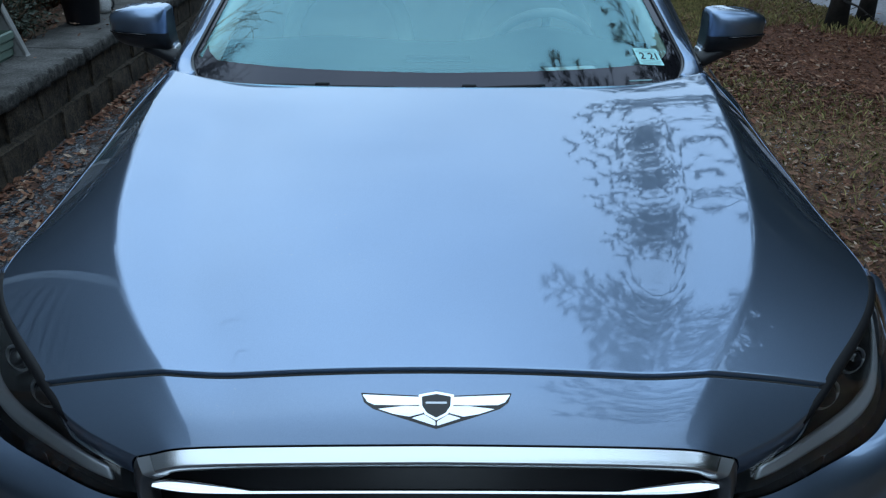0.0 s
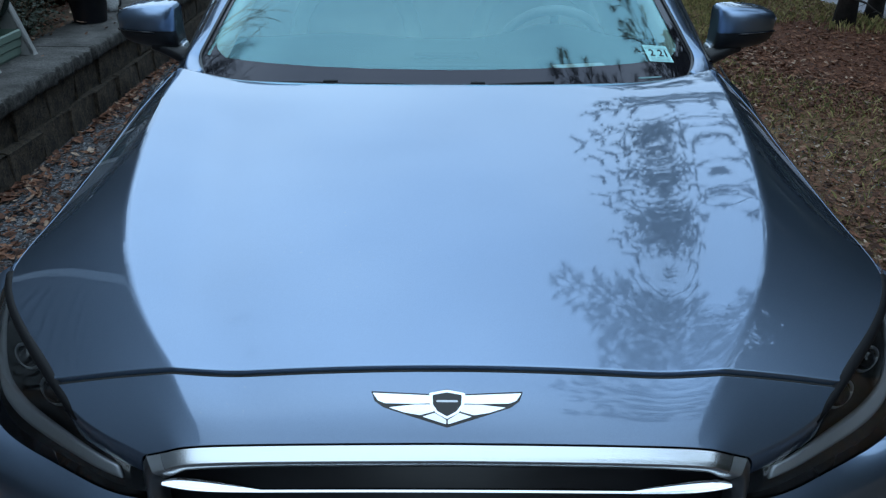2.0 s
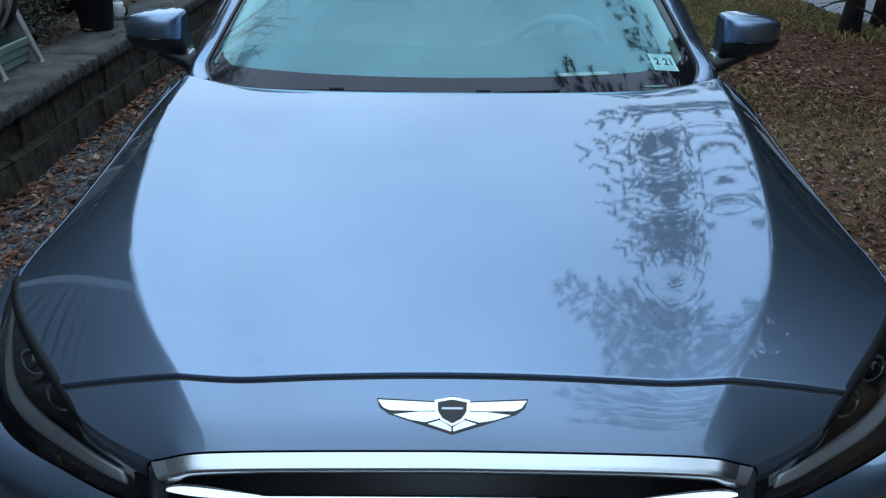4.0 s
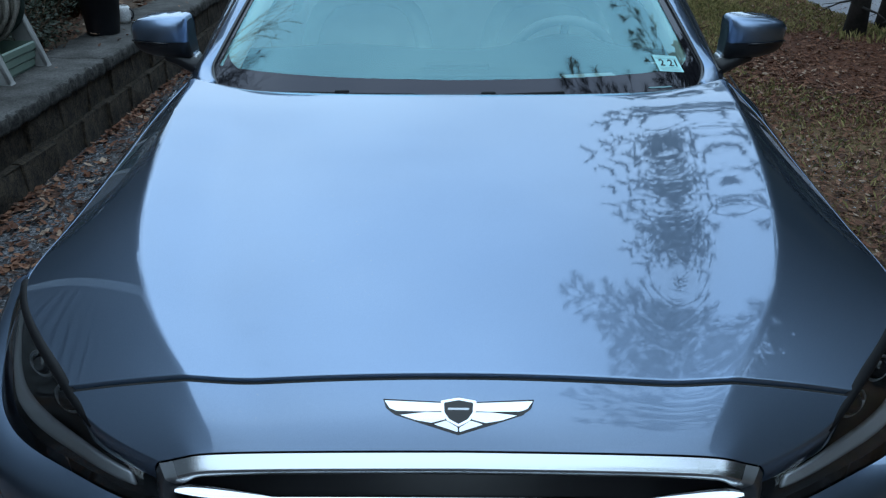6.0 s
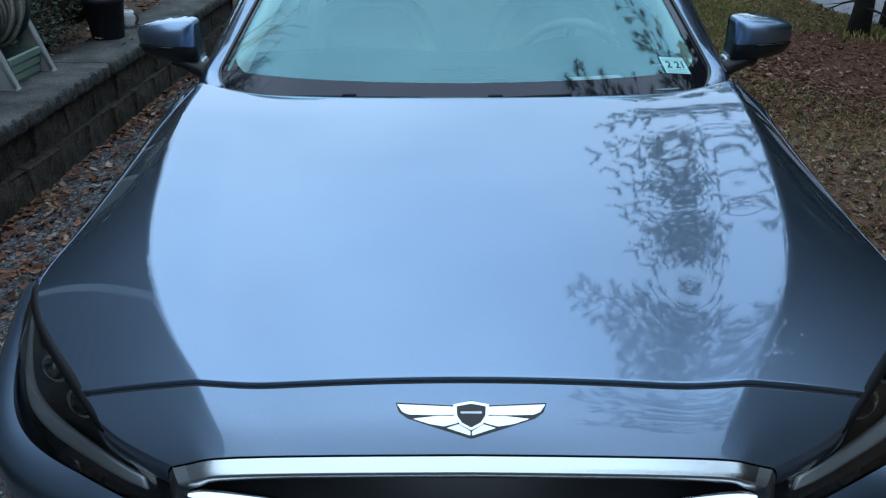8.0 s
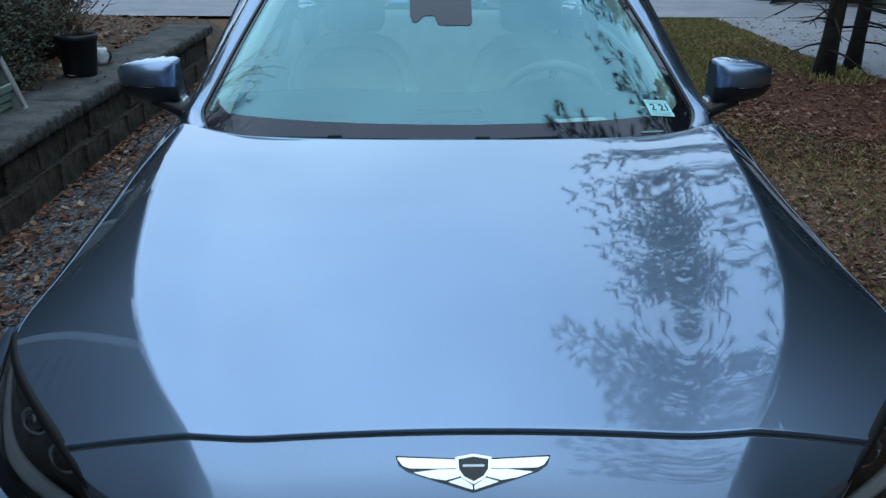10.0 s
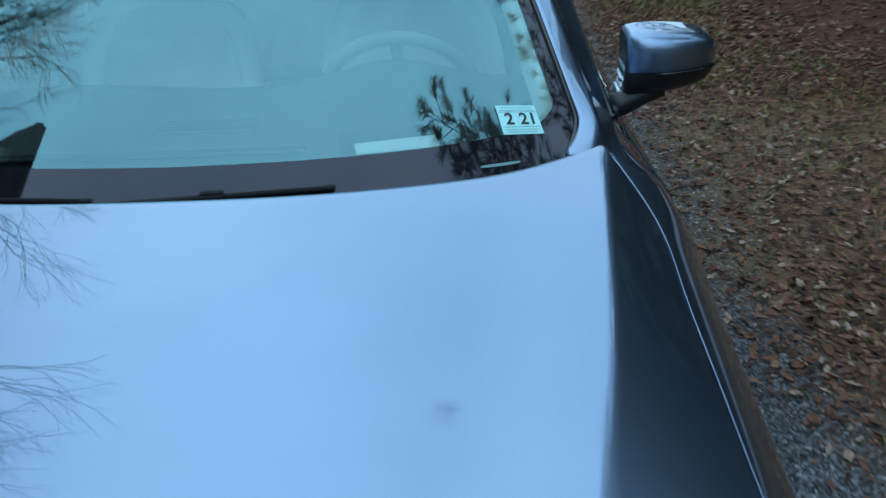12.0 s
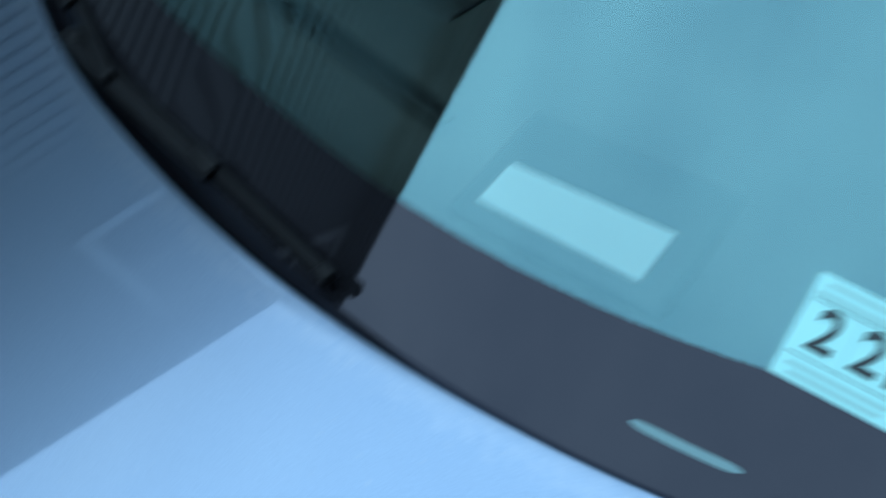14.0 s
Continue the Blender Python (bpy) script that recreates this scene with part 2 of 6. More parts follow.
def box(lo, hi, bevel=0.0, bm=None, m=None):
    out = bmesh.new()
    bmesh.ops.create_cube(out, size=1)
    lo, hi = Vector(lo), Vector(hi)
    for v in out.verts:
        v.co = Vector([lo[i] + (v.co[i] + 0.5) * (hi[i] - lo[i]) for i in range(3)])
    if bevel:
        bmesh.ops.bevel(out, geom=out.edges[:], offset=bevel, segments=2, affect="EDGES", profile=0.5)
    if m:
        bmesh.ops.transform(out, matrix=m, verts=out.verts)
    if bm:
        me = bpy.data.meshes.new("t")
        out.to_mesh(me)
        out.free()
        bm.from_mesh(me)
        bpy.data.meshes.remove(me)
        return bm
    return out


def outward(bm, way):
    """Turns a sheet so that its normals go the given way."""
    bm.normal_update()
    if sum((f.normal * f.calc_area() for f in bm.faces), Vector()).dot(Vector(way)) < 0:
        bmesh.ops.reverse_faces(bm, faces=bm.faces[:])
    return bm


# ---- setting ----
def smooth01(a, b, x):
    t = min(max((x - a) / (b - a), 0), 1)
    return t * t * (3 - 2 * t)


def mask(m, axis, at, width, wobble=0.25, scale=1.2, nearer=0.0):
    """0 to 1 across a wavering line at a place on an axis."""
    co = node(m, "ShaderNodeTexCoord").outputs["Object"]
    sep = m.node_tree.nodes.new("ShaderNodeSeparateXYZ")
    link(m, co, sep.inputs[0])
    n = noise_tex(m, scale, 5.0, 0.6, co)
    a = m.node_tree.nodes.new("ShaderNodeMath")
    a.operation = "MULTIPLY_ADD"
    link(m, n.outputs["Fac"], a.inputs[0])
    a.inputs[1].default_value = 4 * wobble
    link(m, sep.outputs["XYZ".index(axis)], a.inputs[2])
    r = node(m, "ShaderNodeMapRange")
    r.interpolation_type = "SMOOTHSTEP"
    # farther along the drive the line comes nearer to the car
    far = node(m, "ShaderNodeMapRange")
    far.inputs["From Min"].default_value, far.inputs["From Max"].default_value, far.inputs["To Max"].default_value = 0.4, 2.6, nearer
    link(m, sep.outputs[1], far.inputs["Value"])
    s = m.node_tree.nodes.new("ShaderNodeMath")
    link(m, a.outputs[0], s.inputs[0])
    link(m, far.outputs["Result"], s.inputs[1])
    link(m, s.outputs[0], r.inputs["Value"])
    r.inputs["From Min"].default_value = at - width + 2 * wobble
    r.inputs["From Max"].default_value = at + width + 2 * wobble
    return r.outputs["Result"]


def ground_material():
    m = mat("ground_cover", (0.2, 0.15, 0.1), 0.95, 0, 0.3)
    co = node(m, "ShaderNodeTexCoord").outputs["Object"]
    # gravel
    vor = node(m, "ShaderNodeTexVoronoi", Scale=95.0)
    link(m, co, vor.inputs["Vector"])
    g1 = ramp(m, vor.outputs["Color"], [(0.15, (0.015, 0.015, 0.0165)), (0.5, (0.054, 0.054, 0.0585)), (0.85, (0.18, 0.18, 0.192))]).outputs["Color"]
    dirt = noise_tex(m, 2.2, 6.0, 0.65, co)
    d1 = ramp(m, dirt.outputs["Fac"], [(0.48, (0, 0, 0)), (0.7, (0.45, 0.45, 0.45))]).outputs["Color"]
    gravel = mixc(m, d1, g1, (0.075, 0.05, 0.034))
    # lawn under leaves
    l1 = noise_tex(m, 1.1, 5.0, 0.6, co)
    l2 = noise_tex(m, 38.0, 6.0, 0.7, co)
    grass = ramp(m, l2.outputs["Fac"], [(0.3, (0.103, 0.0897, 0.0345)), (0.7, (0.322, 0.259, 0.109))]).outputs["Color"]
    litter = ramp(m, l2.outputs["Fac"], [(0.3, (0.042, 0.0225, 0.0135)), (0.6, (0.158, 0.081, 0.0435)), (0.8, (0.3, 0.18, 0.105))]).outputs["Color"]
    lw = ramp(m, l1.outputs["Fac"], [(0.4, (0, 0, 0)), (0.6, (1, 1, 1))]).outputs["Color"]
    # grass gains on the leaves towards the road
    where = m.node_tree.nodes.new("ShaderNodeSeparateXYZ")
    link(m, co, where.inputs[0])
    far = node(m, "ShaderNodeMapRange")
    far.inputs["From Min"].default_value, far.inputs["From Max"].default_value, far.inputs["To Min"].default_value = 4.0, 8.0, 0.28
    link(m, where.outputs[1], far.inputs["Value"])
    lawn = mixc(m, mixc(m, 1.0, lw, far.outputs["Result"], "MULTIPLY"), litter, grass)
    # needle bed beneath the pines
    bed = ramp(m, l2.outputs["Fac"], [(0.3, (0.0405, 0.0149, 0.0081)), (0.7, (0.149, 0.0567, 0.0297))]).outputs["Color"]
    dist = node(m, "ShaderNodeVectorMath")
    dist.operation = "DISTANCE"
    dist.inputs[1].default_value = (3.9, 6.0, 0)
    link(m, co, dist.inputs[0])
    edge = m.node_tree.nodes.new("ShaderNodeMath")
    edge.operation = "MULTIPLY_ADD"
    link(m, l1.outputs["Fac"], edge.inputs[0])
    edge.inputs[1].default_value = 1.6
    link(m, dist.outputs["Value"], edge.inputs[2])
    r = node(m, "ShaderNodeMapRange")
    r.inputs["From Min"].default_value, r.inputs["From Max"].default_value = 2.6, 3.4
    link(m, edge.outputs[0], r.inputs["Value"])
    lawn = mixc(m, r.outputs["Result"], bed, lawn)
    both = mixc(m, mask(m, "X", 1.75, 0.3, 0.25, 0.8, 0.3), gravel, lawn)
    left = mask(m, "X", -2.35, 0.2, 0.1, 1.0)
    final = mixc(m, left, litter, both)
    link(m, final, bsdf(m).inputs["Base Color"])
    bump(m, l2.outputs["Fac"], 0.7, 0.02)
    return m


GROUND = ground_material()


def ground_height(x, y):
    near = smooth01(0, 3, math.hypot(x, y - 3) - 4)
    return 0.012 * noise.noise((x * 0.6, y * 0.6, 0)) + 0.03 * near * noise.noise((x * 0.05, y * 0.05, 3))


def ground():
    # finer near the car, one sheet to the horizon
    def lines(n, reach):
        return [math.copysign(abs(k / n) ** 3 * reach, k) for k in range(-n, n + 1)]
    xs, ys = lines(60, 900), [3 + v for v in lines(60, 900)]
    bm = grid([[(x, y, ground_height(x, y) if max(abs(x), abs(y)) < 60 else 0) for x in xs] for y in ys])
    tagged(part("ground", bm, GROUND), "gravel drive beside a lawn strewn with brown leaves", "ground", kind="structure")


ground()


def road():
    rows = []
    for k in range(61):
        x = -60 + 120 * k / 60
        rows.append([(x, 11.9 + dy, 0.046 + 0.004 * dy * (7.5 - dy) / 14) for dy in np.linspace(0, 7.5, 8)])
    tagged(part("road", grid(rows), ASPHALT), "grey-blue worn asphalt road behind the lawn", "road", kind="structure")
    # apron that comes forward beside the pines
    rows = []
    for k in range(61):
        y = 5.0 + 6.9 * k / 60
        x0 = 4.19 + 0.03 * math.sin(3.1 * y) + 0.2 * max(8.8 - y, 0) + 1.6 * max(7.2 - y, 0) ** 1.2
        rows.append([(x0 - 0.05, y, -0.03)] + [(x0 + (14 - x0) * q, y, 0.042) for q in np.linspace(0, 1, 8)])
    tagged(part("parking_apron", grid(rows), ASPHALT), "grey-blue asphalt parking apron beyond the pines", "road", kind="structure")
    bm = grid([[(x, 19.4 + dy, z) for dy, z in ((0, 0.02), (0, 0.14), (0.15, 0.15), (0.15, 0.02))] for x in np.linspace(-60, 60, 40)])
    tagged(part("kerb", bm, KERB, smooth=False), "pale concrete kerb along the far side of the road", "kerb", kind="structure")


road()

# ---- retaining wall on the passenger's side ----
WALL_X, WALL_TOP, WALL_END = -2.24, 0.44, 7.95


def wall():
    base = tagged(part("retaining_wall", box((WALL_X - 0.42, -3.0, -0.1), (WALL_X - 0.03, WALL_END - 0.02, WALL_TOP - 0.1)), BLOCK, smooth=False), "low weathered concrete block retaining wall with a slab cap", "wall", kind="structure")
    rng = random.Random(4)
    shapes = []
    for k in range(6):
        bm = box((-0.05, -0.2035, -0.076), (0.05, 0.2035, 0.076), 0.007)
        for v in bm.verts:
            if v.co.x > 0:
                v.co += Vector((rng.uniform(-0.014, 0.016), rng.uniform(-0.006, 0.004), rng.uniform(-0.008, 0.004)))
        me = bpy.data.meshes.new("block")
        bm.to_mesh(me)
        bm.free()
        me.materials.append(BLOCK)
        shapes.append(me)
    y0 = -3.0
    for row in range(2):
        for i in range(26):
            y = y0 + 0.2 + 0.408 * i + (0.2 if row % 2 else 0)
            if y > WALL_END - 0.2:
                continue
            ob = new("block", shapes[rng.randrange(6)])
            ob.parent = base
            ob.location = (WALL_X - 0.03 - 0.035 * row + rng.uniform(-0.004, 0.004), y, 0.085 + row * 0.178)
            ob.scale = (1, 1, 1.16)
    # long worn cap slabs with broken edges
    y, slab = y0, 0
    while y < WALL_END - 0.05:
        n = min(1.85, WALL_END - y)
        prof = [(-0.43, -0.085), (-0.43, -0.01), (-0.42, 0.0), (-0.32, 0.003), (-0.2, 0.0), (-0.08, 0.002), (0.0, 0.0), (0.018, -0.002), (0.030, -0.009), (0.034, -0.035), (0.032, -0.065), (0.029, -0.082), (0.015, -0.085)]
        rows = []
        for i in range(int(n / 0.018) + 1):
            v = y + 0.003 + (n - 0.006) * i / int(n / 0.018)
            row = []
            for j, (dx, dz) in enumerate(prof):
                rough = 0.015 if j < 3 or 6 < j else 0.003
                nx, nz = noise.noise((dx * 30, v * 17, slab + 3.0)), noise.noise((dx * 30, v * 23, slab + 9.0))
                row.append((WALL_X + dx + rough * 1.3 * nx, v, WALL_TOP + dz + rough * nz))
            rows.append(row)
        bm = grid(rows, close=True)
        bm.faces.new([q for q in list(bm.verts)[:len(prof)]][::-1])
        bm.verts.ensure_lookup_table()
        bm.faces.new(list(bm.verts)[-len(prof):])
        ob = part("cap_slab", bm, CONCRETE, base)
        # faces turned to the drive take a darker, rougher concrete than the top
        ob.data.materials.append(CAP_FRONT)
        for p in ob.data.polygons:
            p.material_index = 1 if p.normal.x > 0.55 else 0
        y += n
        slab += 1
    # the end that turns from the drive
    part("end_block", box((WALL_X - 2.4, WALL_END - 0.3, -0.1), (WALL_X - 0.43, WALL_END - 0.03, WALL_TOP - 0.09), 0.01), BLOCK, base, smooth=False)


wall()


def bed_height(x, y):
    h = WALL_TOP - 0.05 + 0.05 * noise.noise((x * 1.3, y * 1.3, 5)) + 0.06 * min(max(-x - 3.2, 0), 2)
    return h * (1 - smooth01(8.6, 11.2, y)) - 0.05 * smooth01(9.5, 11.2, y)


SOIL = varied("leaf_littered_soil", (0.03, 0.018, 0.012), (0.12, 0.07, 0.04), 0.95, 5, 45, 12)


def planting_bed():
    rows = []
    for j in range(81):
        y = -6.0 + 17.2 * j / 80
        row = [(-9.0 + (WALL_X + 8.6) * i / 40, y, bed_height(-9.0 + (WALL_X + 8.6) * i / 40, y)) for i in range(41)]
        # past the wall's end the bed runs out in a bank
        out = smooth01(7.8, 8.1, y)
        row += [(WALL_X - 0.4 + 0.12 * out, y, row[-1][2] * 0.8), (WALL_X - 0.4 + 0.4 * out, y, -0.06)]
        rows.append(row)
    tagged(part("planting_bed", grid(rows), SOIL), "raised bed of dark soil and fallen leaves", "soil", kind="structure")


planting_bed()
# ---- the car ----
car = empty("car", pose(0, 0, 0), "dark blue-grey metallic sedan parked on a gravel drive", "car")

HOOD_V = [0, 0.12, 0.3, 0.47, 0.63, 0.8, 0.93, 1.0]
HOOD_C = [(0, 0.085, 0.8620), (0, 0.22, 0.8867), (0, 0.44, 0.9231), (0, 0.66, 0.9545), (0, 0.87, 0.9800), (0, 1.06, 0.9991), (0, 1.2, 1.0109), (0, 1.25, 1.0147)]
HOOD_K = [(0.44, 0.093, 0.8511), (0.53, 0.235, 0.8794), (0.63, 0.48, 0.9197), (0.682, 0.7, 0.9502), (0.717, 0.9, 0.9737), (0.745, 1.12, 0.9954), (0.767, 1.32, 1.0075), (0.778, 1.448, 1.0120)]
HOOD_E = [(0.652, 0.131, 0.803), (0.75, 0.262, 0.818), (0.861, 0.456, 0.835), (0.866, 0.67, 0.856), (0.860, 0.90, 0.883), (0.855, 1.12, 0.912), (0.838, 1.32, 0.952), (0.788, 1.428, 1.006)]


def across(crown, turn, middle, width, n=400):
    """Fall of the hood from its middle line to s: a crown that turns up again in a valley inside the crease."""
    fall, table = 0.0, [0.0]
    for i in range(n):
        u = (i + 0.5) / n
        fall += 0.7 / n * (0.7 * crown * min(u, 0.66) - turn * 0.5 * (1 + math.erf((u - middle) / width)))
        table.append(fall)
    return [f - table[n] * (i / n) ** 2 for i, f in enumerate(table)]


VALLEY = across(0.17, 0.21, 0.785, 0.082)


def valley(s):
    i = min(int(s * 400), 399)
    return VALLEY[i] + (VALLEY[i + 1] - VALLEY[i]) * (s * 400 - i)


def hood_c(v):
    return spline(HOOD_V, HOOD_C, v)


def hood_k(v):
    return spline(HOOD_V, HOOD_K, v)


def hood_e(v):
    return spline(HOOD_V, HOOD_E, v)


def hood_point(v, s):
    """The hood's skin, its crease rounded off over a few centimetres."""
    a, b = 0.014, 0.012 / max(float(np.linalg.norm(hood_e(v) - hood_k(v))), 0.05)
    b = min(b, 0.45)
    if s <= 1 - a or s >= 1 + b:
        return hood_raw(v, s)
    t = (s - 1 + a) / (a + b)
    p, q, r = (np.array(hood_raw(v, u)) for u in (1 - a, 1.0, 1 + b))
    return tuple((1 - t) ** 2 * p + 2 * t * (1 - t) * q + t * t * r)


def hood_raw(v, s):
    """s from 0 on the middle line over 1 on the crease to 2 on the shut line."""
    c, k, e = hood_c(v), hood_k(v), hood_e(v)
    if s <= 1:
        y = c[1] + (k[1] - c[1]) * s ** 2.3
        # the valley is shallower at the nose and before the windscreen
        z = c[2] + (k[2] - c[2]) * s * s - (0.42 + 0.58 * math.sin(math.pi / 2 * min(max(v, 0) / 0.36, 1)) - 0.3 * smooth01(0.65, 1.0, v)) * valley(s)
        return (k[0] * s, y, z)
    q = s - 1
    p = k + (e - k) * q
    return (p[0], p[1], p[2] + 0.002 * math.sin(math.pi * q))


SIDE = [0.03 * i for i in range(32)] + [0.95, 0.965, 0.978, 0.984, 0.99, 0.996, 1.0, 1.01, 1.02, 1.04, 1.06, 1.08, 1.1, 1.14, 1.18, 1.22, 1.26, 1.3, 1.42, 1.55, 1.7, 1.82, 1.9, 1.95, 1.985, 1.995, 2.0]
SIDE = sorted(set(round(s, 3) for s in SIDE))


REAR = ([0.0, 0.2, 0.389, 0.55, 0.70, 0.79], [tuple(hood_point(1.0, s)) for s in (0.0, 0.257, 0.5, 0.707, 0.9, 1.0)])


def hood():
    rows = []
    for j, v in enumerate([0.0, 0.0015, 0.004] + [k / 60 for k in range(1, 60)] + [0.996, 1.0]):
        half = [hood_point(v, s) for s in SIDE]
        row = [(-x, y, z) for x, y, z in half[:0:-1]] + half
        if j == 0:
            rows.append([(x, y + 0.004, z - 0.014) for x, y, z in row])
            rows.append([(x, y + 0.0006, z - 0.0016) for x, y, z in row])
            rows.append([(x, y + 0.0014, z - 0.0001) for x, y, z in row])
            continue
        rows.append(row)
        if v == 1.0:
            for dy, dz in ((0.0095, -0.0006), (0.0122, -0.0018), (0.0133, -0.0045), (0.0135, -0.024)):
                rows.append([(x, y + dy, z + dz) for x, y, z in row])
    # the rim turns down along the shut lines
    rows = [[(r[0][0] + 0.003, r[0][1], r[0][2] - 0.016), (r[0][0] + 0.0003, r[0][1], r[0][2] - 0.0015)] + r + [(r[-1][0] - 0.0003, r[-1][1], r[-1][2] - 0.0015), (r[-1][0] - 0.003, r[-1][1], r[-1][2] - 0.016)] for r in rows]
    ob = part("hood", grid(rows), PAINT, car, "blue-grey metallic hood with two long creases")
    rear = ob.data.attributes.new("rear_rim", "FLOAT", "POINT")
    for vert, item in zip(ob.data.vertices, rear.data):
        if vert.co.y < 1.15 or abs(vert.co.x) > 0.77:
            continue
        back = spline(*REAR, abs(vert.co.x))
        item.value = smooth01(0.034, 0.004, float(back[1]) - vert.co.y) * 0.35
    return ob


hood()


NOSE_S = [0, 0.5, 1.0, 1.5, 2.0]
NOSE_B = [(0, 0.018, 0.762), (0.196, 0.018, 0.760), (0.380, 0.021, 0.753), (0.440, 0.024, 0.742), (0.479, 0.029, 0.729)]


def nose_bottom(s):
    """From the middle of the grille's top (0) to its outer corner (2)."""
    return spline(NOSE_S, NOSE_B, s)


def nose_top(s):
    """The nose's upper rim, a finger's breadth below and ahead of the hood's front edge."""
    return np.array(hood_point(0, s)) + np.array((0, -0.0072, -0.0076))


def nose():
    rows = []
    for w in [0, 0.006, 0.02] + [0.06 + 0.91 * k / 15 for k in range(16)] + [0.985, 0.994, 1.0]:
        half = []
        for s in SIDE:
            a, b = nose_top(s), nose_bottom(s)
            p = a + (b - a) * w
            bow = math.sin(math.pi * w) * 0.004
            out = 0.018 * smooth01(1.2, 2.0, s) * math.sin(math.pi * w)
            half.append((p[0] + out, p[1] - bow * 0.7, p[2] + bow * 0.6 - 0.4 * out))
        # the cheek rolls down and back beside the lamp
        x, y, z = half[-1]
        f = smooth01(0.0, 0.45, w)
        for dx, dy, dz in ((0.006, 0.002, -0.005), (0.011, 0.006, -0.014), (0.015, 0.012, -0.028), (0.017, 0.02, -0.05)):
            half.append((x + dx * (0.25 + 0.75 * f), y + dy, z + dz * (0.15 + 0.85 * f)))
        rows.append([(-x, y, z) for x, y, z in half[:0:-1]] + half)
    rim = [[(x, y + 0.0008, z - 0.0016) for x, y, z in rows[0]], [(x, y + 0.004, z - 0.012) for x, y, z in rows[0]]]
    foot = [[(x, y + 0.001, z - 0.0012) for x, y, z in rows[-1]], [(x, y + 0.03, z - 0.006) for x, y, z in rows[-1]]]
    return part("nose_panel", grid(rim[::-1] + rows + foot), PAINT, car)


nose()

# the seal in the shut line between hood and nose: a grey lip with a dark groove on each side
seal_rows, groove = [], []
for s in SIDE:
    x, y, z = hood_point(0, s)
    seal_rows.append([(x, y + dy, z + dz) for dy, dz in ((0.003, -0.0095), (-0.0005, -0.008), (-0.003, -0.0098), (-0.0036, -0.013))])
    groove.append([(x, y + dy, z + dz) for dy, dz in ((0.010, -0.011), (-0.010, -0.0155))])
part("hood_seal", grid([[(-x, y, z) for x, y, z in r] for r in seal_rows[:0:-1]] + seal_rows), RUBBER, car)
part("seal_groove", grid([[(-x, y, z) for x, y, z in r] for r in groove[:0:-1]] + groove), BLACK, car)


def fender_top(y):
    """The upper rim of the fender: the hood's shut line, then the base of the pillar."""
    lo, hi = 0.3, 1.0
    for _ in range(30):
        mid = (lo + hi) / 2
        lo, hi = (mid, hi) if hood_e(mid)[1] < y else (lo, mid)
    return hood_e(lo)


def side_x(y, z):
    """Half width of the body's side."""
    wide = float(spline([-0.1, 0.1, 0.3, 0.55, 0.9, 1.5, 2.5, 3.6, 4.3, 4.7, 4.95], [[0.55], [0.745], [0.875], [0.950], [0.966], [0.952], [0.945], [0.945], [0.91], [0.80], [0.60]], y)[0])
    up, down = max(z - 0.80, 0), max(0.62 - z, 0) / 0.35
    return wide - 0.05 * (1 - math.cos(math.pi * min(up / 0.22, 1))) - 0.03 * min(down * down, 1.2)


def rim_x(z):
    """Half width of the fender's rearmost section."""
    e = fender_top(1.426)
    x0, z0 = e[0] + 0.004, e[2] - 0.003
    xs, fall = side_x(1.426, z0 - 0.14), min(max((z0 - z) / 0.14, 0), 1)
    t = (-0.72 + math.sqrt(0.5184 + 1.12 * fall)) / 0.56
    return x0 + (xs - x0) * (1.36 * t * (1 - t) + t * t)


def door_x(y, z):
    """Half width of the body behind the fender, passing over from its section."""
    k = smooth01(1.43, 1.66, y)
    return rim_x(z) * (1 - k) + side_x(y, z) * k if z > 0.84 and k < 1 else side_x(y, z)


def fender(sign):
    rows = []
    for j in range(121):
        y = 0.456 + (1.426 - 0.456) * j / 120
        e = fender_top(y)
        x0, z0 = e[0] + 0.004, e[2] - 0.003
        row = [(x0 - 0.006, y, z0 - 0.03), (x0 - 0.001, y, z0 - 0.006), (x0 - 0.0002, y, z0 - 0.001), (x0 + 0.001, y, z0 - 0.0004)]
        xs = side_x(y, z0 - 0.14)
        for k in range(15):
            # falls steeply from the rim, then rolls into the side
            t = (0.02, 0.05, 0.1)[k] if k < 3 else 0.18 + 0.82 * (k - 3) / 11
            row.append((x0 + 0.001 + (xs - x0 - 0.001) * (2 * t * (1 - t) * 0.68 + t * t), y, z0 - 0.0004 - (0.1396) * (2 * t * (1 - t) * 0.36 + t * t)))
        low = 0.36 if abs(y - 0.86) > 0.36 else 0.33 + math.sqrt(max(0.36 ** 2 - (y - 0.86) ** 2, 0))
        low = min(low, z0 - 0.18)
        for k in range(1, 6):
            z = z0 - 0.14 + (low - z0 + 0.14) * k / 5
            row.append((side_x(y, z), y, z))
        rows.append([(sign * x, yy, z) for x, yy, z in row])
    return part("fender", grid(rows), PAINT, car)


for sg in (1, -1):
    fender(sg)


# ---- windscreen ----
def cowl(s):
    """Lower rim of the glass; s from 0 (middle) to 1 (corner)."""
    return np.array((0.762 * s, 1.290 + 0.180 * abs(s) ** 3, 0.967 + 0.012 * abs(s)))


ROOF_Y, ROOF_Z = 2.16, 1.405


def header(s):
    return np.array((0.60 * s, ROOF_Y + 0.10 * s * s, ROOF_Z - 0.035 * s * s))


def screen_point(s, w):
    """s: -1 to 1 across, w: 0 at the cowl to 1 at the roof."""
    a, b = cowl(abs(s)), header(abs(s))
    p = a + (b - a) * w
    bow = 0.012 * math.sin(math.pi * w)
    return Vector((math.copysign(p[0], s), p[1] - 0.5 * bow, p[2] + 0.86 * bow))


